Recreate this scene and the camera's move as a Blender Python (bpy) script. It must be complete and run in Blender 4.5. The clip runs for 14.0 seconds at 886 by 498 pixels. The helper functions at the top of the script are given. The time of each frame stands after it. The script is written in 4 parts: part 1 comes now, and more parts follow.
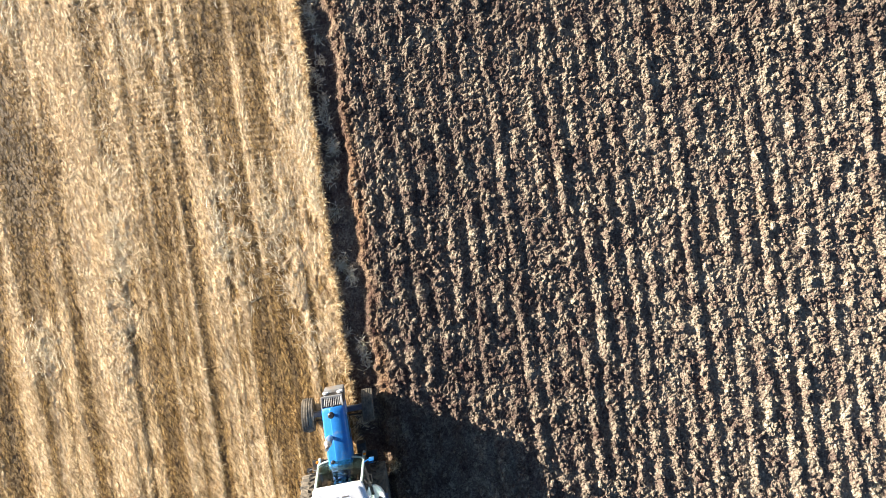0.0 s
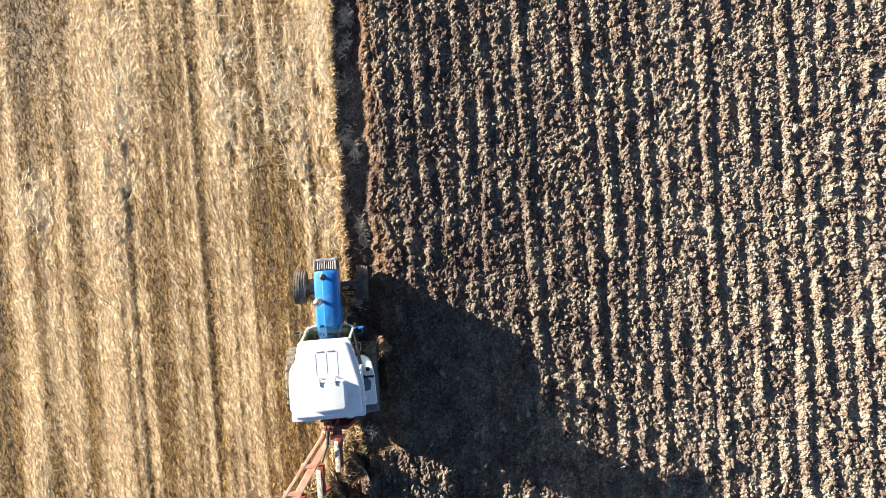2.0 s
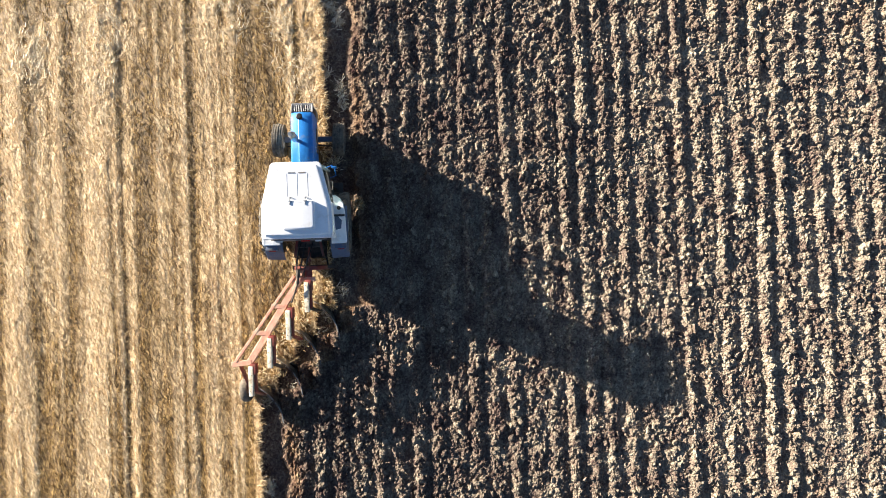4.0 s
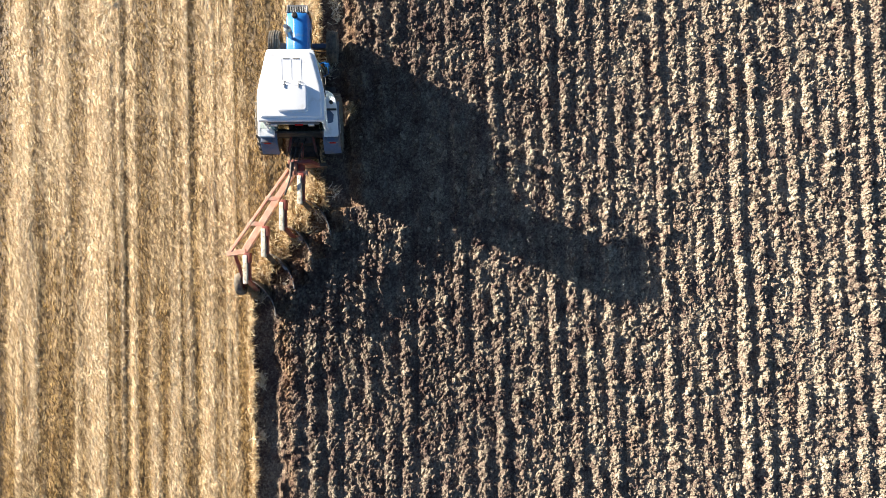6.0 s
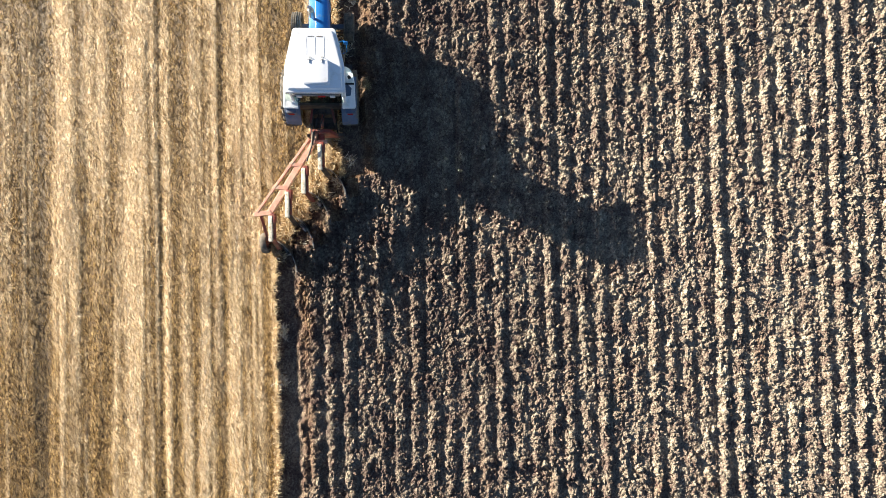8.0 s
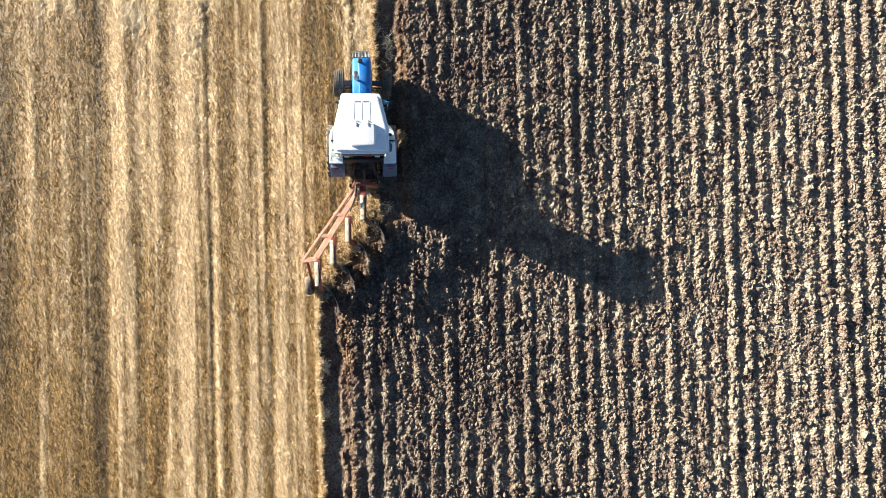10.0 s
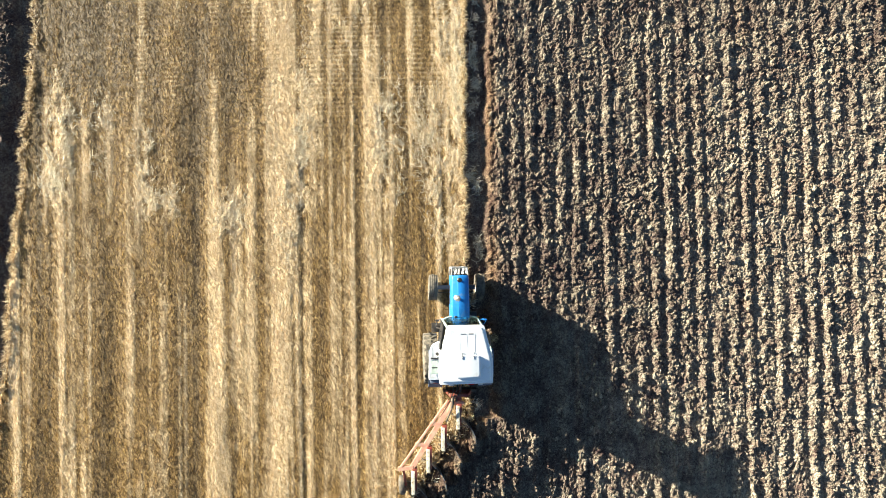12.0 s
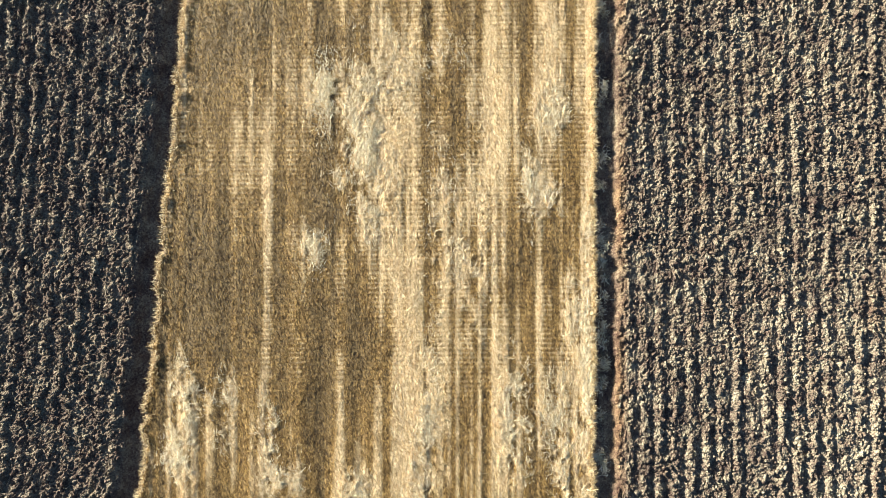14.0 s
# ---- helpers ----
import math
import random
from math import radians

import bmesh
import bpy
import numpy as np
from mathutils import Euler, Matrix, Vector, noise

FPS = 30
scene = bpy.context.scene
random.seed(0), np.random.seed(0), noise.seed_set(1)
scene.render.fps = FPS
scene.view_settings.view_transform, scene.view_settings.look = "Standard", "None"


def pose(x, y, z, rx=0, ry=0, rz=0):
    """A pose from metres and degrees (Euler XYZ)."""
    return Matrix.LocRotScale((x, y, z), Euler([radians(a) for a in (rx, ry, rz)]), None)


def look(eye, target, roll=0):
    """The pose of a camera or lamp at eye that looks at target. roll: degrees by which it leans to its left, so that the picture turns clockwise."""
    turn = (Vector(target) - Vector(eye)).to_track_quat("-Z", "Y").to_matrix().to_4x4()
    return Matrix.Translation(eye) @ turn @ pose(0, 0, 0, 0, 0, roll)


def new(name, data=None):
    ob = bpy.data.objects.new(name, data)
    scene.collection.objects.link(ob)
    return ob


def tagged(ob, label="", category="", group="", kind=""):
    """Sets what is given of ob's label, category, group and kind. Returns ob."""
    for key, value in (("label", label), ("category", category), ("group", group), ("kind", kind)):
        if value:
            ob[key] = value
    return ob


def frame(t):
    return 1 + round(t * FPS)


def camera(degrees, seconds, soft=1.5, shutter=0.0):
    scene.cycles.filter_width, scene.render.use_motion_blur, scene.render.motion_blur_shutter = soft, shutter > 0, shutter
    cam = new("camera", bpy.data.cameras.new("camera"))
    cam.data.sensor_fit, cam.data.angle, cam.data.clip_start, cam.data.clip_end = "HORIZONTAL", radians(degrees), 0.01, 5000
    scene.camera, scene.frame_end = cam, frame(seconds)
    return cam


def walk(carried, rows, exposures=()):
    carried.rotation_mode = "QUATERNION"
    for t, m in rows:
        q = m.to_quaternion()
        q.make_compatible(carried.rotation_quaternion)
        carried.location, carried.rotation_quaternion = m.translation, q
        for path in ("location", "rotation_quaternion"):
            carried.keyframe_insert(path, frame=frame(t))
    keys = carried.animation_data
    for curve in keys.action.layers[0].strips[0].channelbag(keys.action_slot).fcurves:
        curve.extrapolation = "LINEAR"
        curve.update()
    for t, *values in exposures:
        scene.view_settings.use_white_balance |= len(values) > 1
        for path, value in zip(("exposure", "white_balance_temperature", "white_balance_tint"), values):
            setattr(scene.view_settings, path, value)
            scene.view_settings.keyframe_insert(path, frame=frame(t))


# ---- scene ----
# camera: seconds, place, turn about x, y, z; the tractor's axis lies along y, the roof's middle over the origin
PATH = [
    (0.0, 2.930, 5.833, 15.247, -1.46, -0.60, -8.21),
    (0.5, 2.825, 5.277, 14.930, -1.37, -0.32, -6.63),
    (1.0, 2.800, 4.581, 14.756, -1.30, -0.06, -5.80),
    (1.5, 2.763, 3.699, 14.742, -1.23, 0.22, -5.14),
    (2.0, 2.759, 2.705, 14.841, -1.10, 0.48, -4.11),
    (2.5, 2.849, 1.599, 14.978, -0.79, 0.67, -3.41),
    (3.0, 3.015, 0.549, 15.116, -0.29, 0.76, -2.60),
    (5.5, 3.521, -3.877, 15.700, 2.38, 0.58, -1.85),
    (6.0, 3.480, -4.406, 15.947, 2.18, 0.40, -1.65),
    (6.5, 3.431, -4.898, 16.315, 1.95, 0.29, -1.83),
    (7.0, 3.376, -5.293, 16.717, 1.72, 0.16, -1.62),
    (9.5, 2.613, -4.745, 18.560, 0.73, 0.26, -1.16),
    (10.0, 2.208, -3.706, 18.828, 0.55, 0.02, -1.27),
    (10.5, 1.715, -2.367, 19.055, 0.47, -0.11, -1.05),
    (11.0, 1.087, -0.854, 19.152, 0.53, -0.08, -0.83),
    (11.5, 0.362, 0.830, 19.243, 0.80, 0.15, -1.21),
    (12.0, -0.446, 2.627, 19.348, 1.07, 0.46, -0.86),
    (12.5, -1.361, 4.602, 19.411, 1.20, 0.67, -0.67),
    (13.0, -2.395, 6.701, 19.385, 1.06, 0.53, -0.05),
    (13.5, -3.540, 8.983, 19.360, 0.75, 0.29, 0.14),
    (14.0, -4.727, 12.090, 19.300, 0.48, 0.06, -0.05),
]
cam = camera(74.0, 14.0, soft=0.7)
walk(cam, [(t, pose(x, y, z, rx, ry, rz)) for t, x, y, z, rx, ry, rz in PATH],
     [(0.0, 1.97, 6480, 13), (9.5, 1.98, 6450, 11), (11.5, 2.02, 6430, 5), (14.0, 2.02, 6430, 2)])

# light: a low late sun from ahead and the left, clear sky
SUN_WAY = Vector((-8.70, 4.62, 2.72)).normalized()
sun = new("sun", bpy.data.lights.new("sun", "SUN"))
sun.data.energy, sun.data.angle, sun.data.color = 5.0, radians(0.55), (1.0, 0.915, 0.765)
sun.matrix_world = look(SUN_WAY * 60, (0, 0, 0))
tagged(sun, "low warm afternoon sun", "sun", kind="structure")
world = bpy.data.worlds.new("sky")
world.use_nodes = True
scene.world = world
sky = world.node_tree.nodes.new("ShaderNodeTexSky")
sky.sky_type, sky.sun_disc = "NISHITA", False
sky.ozone_density, sky.dust_density = 3.4, 0.9
sky.sun_elevation = math.asin(SUN_WAY.z)
sky.sun_rotation = math.atan2(SUN_WAY.x, SUN_WAY.y)
back = world.node_tree.nodes["Background"]
back.inputs["Strength"].default_value = 0.038
world.node_tree.links.new(sky.outputs["Color"], back.inputs["Color"])


# ---- materials ----
def material(name, color=(0.5, 0.5, 0.5), rough=0.6, metal=0.0, spread=0.15, scale=12.0, bump=0.0, dirt=None, dirt_amount=0.0, dirt_scale=3.0, coat=0.0):
    """A painted, rubber, metal or earthy surface: tone varied at two scales, optional dirt in blotches, fine relief."""
    m = bpy.data.materials.new(name)
    m.use_nodes = True
    nt = m.node_tree
    b = nt.nodes["Principled BSDF"]
    b.inputs["Roughness"].default_value, b.inputs["Metallic"].default_value = rough, metal
    b.inputs["Coat Weight"].default_value = coat
    co = nt.nodes.new("ShaderNodeTexCoord")
    fine = nt.nodes.new("ShaderNodeTexNoise")
    fine.inputs["Scale"].default_value, fine.inputs["Detail"].default_value = scale, 6
    nt.links.new(co.outputs["Object"], fine.inputs["Vector"])
    tone = nt.nodes.new("ShaderNodeMapRange")
    tone.inputs["From Min"].default_value, tone.inputs["From Max"].default_value = 0.25, 0.75
    tone.inputs["To Min"].default_value, tone.inputs["To Max"].default_value = 1 - spread, 1 + spread
    nt.links.new(fine.outputs["Fac"], tone.inputs["Value"])
    mul = nt.nodes.new("ShaderNodeMix")
    mul.data_type, mul.blend_type = "RGBA", "MULTIPLY"
    mul.inputs["Factor"].default_value = 1
    mul.inputs["A"].default_value = (*color, 1)
    nt.links.new(tone.outputs["Result"], mul.inputs["B"])
    out = mul.outputs["Result"]
    if dirt:
        blot = nt.nodes.new("ShaderNodeTexNoise")
        blot.inputs["Scale"].default_value, blot.inputs["Detail"].default_value, blot.inputs["Roughness"].default_value = dirt_scale, 8, 0.65
        nt.links.new(co.outputs["Object"], blot.inputs["Vector"])
        cut = nt.nodes.new("ShaderNodeMapRange")
        cut.inputs["From Min"].default_value, cut.inputs["From Max"].default_value = 0.62 - 0.35 * dirt_amount, 0.8 - 0.25 * dirt_amount
        nt.links.new(blot.outputs["Fac"], cut.inputs["Value"])
        mix = nt.nodes.new("ShaderNodeMix")
        mix.data_type = "RGBA"
        mix.inputs["B"].default_value = (*dirt, 1)
        nt.links.new(cut.outputs["Result"], mix.inputs["Factor"])
        nt.links.new(out, mix.inputs["A"])
        out = mix.outputs["Result"]
    nt.links.new(out, b.inputs["Base Color"])
    if bump:
        bp = nt.nodes.new("ShaderNodeBump")
        bp.inputs["Strength"].default_value, bp.inputs["Distance"].default_value = bump, 0.01
        nt.links.new(fine.outputs["Fac"], bp.inputs["Height"])
        nt.links.new(bp.outputs["Normal"], b.inputs["Normal"])
    return m


def ramp(nt, source, stops):
    r = nt.nodes.new("ShaderNodeValToRGB")
    el = r.color_ramp.elements
    for k, (p, c) in enumerate(stops):
        e = el[k] if k < 2 else el.new(p)
        e.position, e.color = p, (*c, 1)
    nt.links.new(source, r.inputs["Fac"])
    return r.outputs["Color"]


def soil_material(name, island=False):
    """Clay soil: dry tan crust over darker moist brown; an attribute darkens freshly turned and shaded ground."""
    m = bpy.data.materials.new(name)
    m.use_nodes = True
    nt = m.node_tree
    b = nt.nodes["Principled BSDF"]
    b.inputs["Roughness"].default_value = 0.92
    b.inputs["Specular IOR Level"].default_value = 0.2
    geo = nt.nodes.new("ShaderNodeNewGeometry")
    big, fine = nt.nodes.new("ShaderNodeTexNoise"), nt.nodes.new("ShaderNodeTexNoise")
    big.inputs["Scale"].default_value, big.inputs["Detail"].default_value = 1.7, 5
    fine.inputs["Scale"].default_value, fine.inputs["Detail"].default_value, fine.inputs["Roughness"].default_value = 26, 8, 0.7
    for n in (big, fine):
        nt.links.new(geo.outputs["Position"], n.inputs["Vector"])
    add = nt.nodes.new("ShaderNodeMath")
    add.operation = "ADD"
    half = nt.nodes.new("ShaderNodeMath")
    half.operation = "MULTIPLY"
    half.inputs[1].default_value = 0.5
    nt.links.new(big.outputs["Fac"], half.inputs[0])
    half2 = nt.nodes.new("ShaderNodeMath")
    half2.operation = "MULTIPLY"
    half2.inputs[1].default_value = 0.5
    if island:
        blend = nt.nodes.new("ShaderNodeMix")
        blend.inputs["Factor"].default_value = 0.35
        nt.links.new(fine.outputs["Fac"], blend.inputs["A"])
        nt.links.new(geo.outputs["Random Per Island"], blend.inputs["B"])
        nt.links.new(blend.outputs["Result"], half2.inputs[0])
    else:
        nt.links.new(fine.outputs["Fac"], half2.inputs[0])
    # every crumb has a tone of its own
    crumb = nt.nodes.new("ShaderNodeTexVoronoi")
    crumb.inputs["Scale"].default_value = 21
    nt.links.new(geo.outputs["Position"], crumb.inputs["Vector"])
    grey = nt.nodes.new("ShaderNodeRGBToBW")
    nt.links.new(crumb.outputs["Color"], grey.inputs["Color"])
    speck = nt.nodes.new("ShaderNodeMath")
    speck.operation = "MULTIPLY_ADD"
    speck.inputs[1].default_value = 0.24
    nt.links.new(grey.outputs["Val"], speck.inputs[0])
    lower = nt.nodes.new("ShaderNodeMath")
    lower.operation = "SUBTRACT"
    lower.inputs[1].default_value = 0.11
    nt.links.new(half2.outputs[0], lower.inputs[0])
    nt.links.new(lower.outputs[0], speck.inputs[2])
    nt.links.new(half.outputs[0], add.inputs[0])
    nt.links.new(speck.outputs[0], add.inputs[1])
    dry = ramp(nt, add.outputs[0], [(0.30, (0.082, 0.048, 0.044)), (0.71, (0.555, 0.488, 0.365)), (0.43, (0.190, 0.140, 0.109)), (0.57, (0.352, 0.293, 0.215))])
    wet = ramp(nt, add.outputs[0], [(0.31, (0.049, 0.027, 0.027)), (0.72, (0.335, 0.288, 0.210)), (0.5, (0.128, 0.093, 0.074))])
    at = nt.nodes.new("ShaderNodeAttribute")
    at.attribute_name = "soil_dark"
    mix = nt.nodes.new("ShaderNodeMix")
    mix.data_type = "RGBA"
    nt.links.new(at.outputs["Fac"], mix.inputs["Factor"])
    nt.links.new(dry, mix.inputs["A"])
    nt.links.new(wet, mix.inputs["B"])
    # rusty streaks of subsoil
    rust = nt.nodes.new("ShaderNodeTexNoise")
    rust.inputs["Scale"].default_value, rust.inputs["Detail"].default_value = 0.9, 4
    shift = nt.nodes.new("ShaderNodeMapping")
    shift.inputs["Scale"].default_value = (1.0, 0.35, 1.0)
    nt.links.new(geo.outputs["Position"], shift.inputs["Vector"])
    nt.links.new(shift.outputs["Vector"], rust.inputs["Vector"])
    cut = nt.nodes.new("ShaderNodeMapRange")
    cut.inputs["From Min"].default_value, cut.inputs["From Max"].default_value, cut.inputs["To Max"].default_value = 0.60, 0.76, 0.35
    nt.links.new(rust.outputs["Fac"], cut.inputs["Value"])
    tint = nt.nodes.new("ShaderNodeMix")
    tint.data_type, tint.blend_type = "RGBA", "MULTIPLY"
    tint.inputs["B"].default_value = (1.0, 0.74, 0.52, 1)
    slice_ = nt.nodes.new("ShaderNodeAttribute")
    slice_.attribute_name = "rust"
    most = nt.nodes.new("ShaderNodeMath")
    most.operation = "MAXIMUM"
    nt.links.new(cut.outputs["Result"], most.inputs[0])
    nt.links.new(slice_.outputs["Fac"], most.inputs[1])
    nt.links.new(most.outputs[0], tint.inputs["Factor"])
    nt.links.new(mix.outputs["Result"], tint.inputs["A"])
    nt.links.new(tint.outputs["Result"], b.inputs["Base Color"])
    # crumbs: small rounded lumps on top of the fine grain
    cell = nt.nodes.new("ShaderNodeTexVoronoi")
    cell.inputs["Scale"].default_value = 24
    nt.links.new(geo.outputs["Position"], cell.inputs["Vector"])
    drop = nt.nodes.new("ShaderNodeMath")
    drop.operation = "MULTIPLY_ADD"
    drop.inputs[1].default_value = -0.9
    nt.links.new(cell.outputs["Distance"], drop.inputs[0])
    nt.links.new(fine.outputs["Fac"], drop.inputs[2])
    bp = nt.nodes.new("ShaderNodeBump")
    bp.inputs["Strength"].default_value, bp.inputs["Distance"].default_value = 1.0, 0.05
    nt.links.new(drop.outputs[0], bp.inputs["Height"])
    nt.links.new(bp.outputs["Normal"], b.inputs["Normal"])
    return m


def straw_material(name, island=False, bleached=False):
    """Cut straw: ochre to pale, paler where straw lies thick (attribute cover), browner where it stands thin (attribute bare)."""
    m = bpy.data.materials.new(name)
    m.use_nodes = True
    nt = m.node_tree
    b = nt.nodes["Principled BSDF"]
    b.inputs["Roughness"].default_value = 0.7
    geo = nt.nodes.new("ShaderNodeNewGeometry")
    fine = nt.nodes.new("ShaderNodeTexNoise")
    fine.inputs["Scale"].default_value, fine.inputs["Detail"].default_value, fine.inputs["Roughness"].default_value = 18, 8, 0.8
    st = nt.nodes.new("ShaderNodeMapping")
    st.inputs["Scale"].default_value = (1.0, 0.45, 1.0)
    nt.links.new(geo.outputs["Position"], st.inputs["Vector"])
    nt.links.new(st.outputs["Vector"], fine.inputs["Vector"])
    stalk = nt.nodes.new("ShaderNodeTexVoronoi")
    stalk.inputs["Scale"].default_value = 24
    lean = nt.nodes.new("ShaderNodeMapping")
    lean.inputs["Rotation"].default_value = (0, 0, 0.35)
    lean.inputs["Scale"].default_value = (1.5, 0.6, 1.0)
    nt.links.new(geo.outputs["Position"], lean.inputs["Vector"])
    nt.links.new(lean.outputs["Vector"], stalk.inputs["Vector"])
    grey = nt.nodes.new("ShaderNodeRGBToBW")
    nt.links.new(stalk.outputs["Color"], grey.inputs["Color"])
    both = nt.nodes.new("ShaderNodeMix")
    both.inputs["Factor"].default_value = 0.35
    crisp = nt.nodes.new("ShaderNodeMapRange")
    crisp.inputs["From Min"].default_value, crisp.inputs["From Max"].default_value = 0.28, 0.70
    nt.links.new(fine.outputs["Fac"], crisp.inputs["Value"])
    nt.links.new(crisp.outputs["Result"], both.inputs["A"])
    nt.links.new(grey.outputs["Val"], both.inputs["B"])
    value = both.outputs["Result"]
    if island:
        blend = nt.nodes.new("ShaderNodeMix")
        blend.inputs["Factor"].default_value = 0.72
        nt.links.new(both.outputs["Result"], blend.inputs["A"])
        nt.links.new(geo.outputs["Random Per Island"], blend.inputs["B"])
        value = blend.outputs["Result"]
    thin = ramp(nt, value, [(0.20, (0.048, 0.025, 0.009)), (0.88, (0.67, 0.45, 0.160)), (0.5, (0.215, 0.121, 0.034))])
    thick = ramp(nt, value, [(0.08, (0.42, 0.33, 0.20)), (0.66, (0.98, 0.94, 0.81)), (0.40, (0.86, 0.76, 0.56))] if bleached else [(0.12, (0.32, 0.205, 0.095)), (0.82, (0.97, 0.87, 0.66)), (0.5, (0.78, 0.605, 0.365))])
    at = nt.nodes.new("ShaderNodeAttribute")
    at.attribute_name = "cover"
    mix = nt.nodes.new("ShaderNodeMix")
    mix.data_type = "RGBA"
    nt.links.new(at.outputs["Fac"], mix.inputs["Factor"])
    sparse = ramp(nt, value, [(0.2, (0.030, 0.018, 0.010)), (0.78, (0.32, 0.215, 0.092)), (0.5, (0.125, 0.076, 0.026))])
    gap = nt.nodes.new("ShaderNodeAttribute")
    gap.attribute_name = "bare"
    worn = nt.nodes.new("ShaderNodeMix")
    worn.data_type = "RGBA"
    nt.links.new(gap.outputs["Fac"], worn.inputs["Factor"])
    nt.links.new(thin, worn.inputs["A"])
    nt.links.new(sparse, worn.inputs["B"])
    nt.links.new(worn.outputs["Result"], mix.inputs["A"])
    nt.links.new(thick, mix.inputs["B"])
    nt.links.new(mix.outputs["Result"], b.inputs["Base Color"])
    bp = nt.nodes.new("ShaderNodeBump")
    bp.inputs["Strength"].default_value, bp.inputs["Distance"].default_value = 0.8, 0.018
    nt.links.new(fine.outputs["Fac"], bp.inputs["Height"])
    nt.links.new(bp.outputs["Normal"], b.inputs["Normal"])
    if island:
        # dry straw lets light through
        thru = nt.nodes.new("ShaderNodeBsdfTranslucent")
        nt.links.new(mix.outputs["Result"], thru.inputs["Color"])
        two = nt.nodes.new("ShaderNodeMixShader")
        two.inputs[0].default_value = 0.45
        nt.links.new(b.outputs[0], two.inputs[1])
        nt.links.new(thru.outputs[0], two.inputs[2])
        nt.links.new(two.outputs[0], nt.nodes["Material Output"].inputs["Surface"])
    return m


MUD = (0.20, 0.15, 0.10)
SOIL, CLOD = soil_material("soil"), soil_material("clod_soil", True)
STUBBLE, STRAW, BLEACHED = straw_material("stubble_ground"), straw_material("straw", True), straw_material("bleached_straw", True, True)
BLUE = material("blue_paint", (0.02, 0.20, 0.58), 0.36, spread=0.10, dirt=(0.16, 0.20, 0.25), dirt_amount=0.2, coat=0.3)
WHITE = material("white_paint", (0.84, 0.86, 0.88), 0.40, spread=0.04, dirt=(0.62, 0.61, 0.57), dirt_amount=0.25, coat=0.2)
RUBBER = material("tyre_rubber", (0.035, 0.034, 0.032), 0.85, spread=0.3, scale=30, bump=0.3, dirt=(0.19, 0.16, 0.12), dirt_amount=0.8, dirt_scale=7)
RIM_WHITE = material("rim_paint", (0.62, 0.62, 0.60), 0.5, dirt=MUD, dirt_amount=0.5)
BLACK = material("black_plastic", (0.018, 0.018, 0.02), 0.5, spread=0.2, dirt=(0.12, 0.10, 0.08), dirt_amount=0.2)
IRON = material("dark_iron", (0.05, 0.045, 0.042), 0.6, metal=0.4, spread=0.3, bump=0.2, dirt=MUD, dirt_amount=0.45)
GREY = material("grey_casting", (0.20, 0.21, 0.22), 0.55, dirt=MUD, dirt_amount=0.4)
CHROME = material("worn_aluminium", (0.62, 0.61, 0.58), 0.38, metal=0.8, spread=0.12)
SALMON = material("faded_red_paint", (0.62, 0.275, 0.185), 0.65, spread=0.22, scale=9, dirt=(0.50, 0.38, 0.27), dirt_amount=0.6, dirt_scale=6)
RED = material("dark_red_paint", (0.24, 0.045, 0.032), 0.55, spread=0.2, dirt=MUD, dirt_amount=0.4)
CREAM = material("cream_paint", (0.76, 0.69, 0.54), 0.55, spread=0.15, dirt=(0.36, 0.27, 0.17), dirt_amount=0.45, dirt_scale=8)
STEEL = material("scoured_steel", (0.60, 0.58, 0.54), 0.32, metal=0.9, spread=0.15, scale=40, dirt=(0.07, 0.052, 0.038), dirt_amount=0.7, dirt_scale=7)
# paint of axle and lamp corners; on the mudguards, shade put into the colour
SLATE = material("slate_paint_and_shade", (0.085, 0.125, 0.20), 0.5, dirt=MUD, dirt_amount=0.3)
FROST = material("pale_grey_green_paint", (0.36, 0.43, 0.39), 0.45, spread=0.08, dirt=MUD, dirt_amount=0.15)
OLIVE = material("grey_green_paint", (0.20, 0.23, 0.20), 0.55, dirt=MUD, dirt_amount=0.3)
LAMP_RED = material("red_lens", (0.55, 0.03, 0.02), 0.2)
LAMP_ORANGE = material("amber_lens", (0.75, 0.25, 0.03), 0.2)
LAMP_CLEAR = material("clear_lens", (0.75, 0.76, 0.74), 0.12)
SEAT = material("seat_vinyl", (0.035, 0.033, 0.032), 0.6, spread=0.2)
GLASS = material("cab_glass", (0.45, 0.60, 0.56), 0.03, spread=0.03)
GLASS.node_tree.nodes["Principled BSDF"].inputs["Transmission Weight"].default_value = 1.0
GLASS.node_tree.nodes["Principled BSDF"].inputs["IOR"].default_value = 1.15


# ---- ground ----
PITCH = 0.505            # width that one plough body turns
EDGE_AHEAD = 0.22        # stubble edge beside the old furrow
EDGE_BEHIND = -1.80      # stubble edge beside the new furrow
BODIES = [(-2.60 - 0.70 * k, -0.26 - 0.50 * k) for k in range(4)]   # y and x of the share points, front to rear


def hash2(i, j, seed):
    n = (i.astype(np.int64) * 374761393 + j.astype(np.int64) * 668265263 + seed * 1274126177) & 0x7FFFFFFF
    n = ((n ^ (n >> 13)) * 1274126177) & 0x7FFFFFFF
    return ((n ^ (n >> 16)) & 0xFFFF) / 65535.0


def vnoise(x, y, seed):
    """Smooth value noise, 0 to 1."""
    i, j = np.floor(x), np.floor(y)
    u, v = x - i, y - j
    u, v = u * u * (3 - 2 * u), v * v * (3 - 2 * v)
    a, b = hash2(i, j, seed), hash2(i + 1, j, seed)
    c, d = hash2(i, j + 1, seed), hash2(i + 1, j + 1, seed)
    return (a + (b - a) * u) * (1 - v) + (c + (d - c) * u) * v


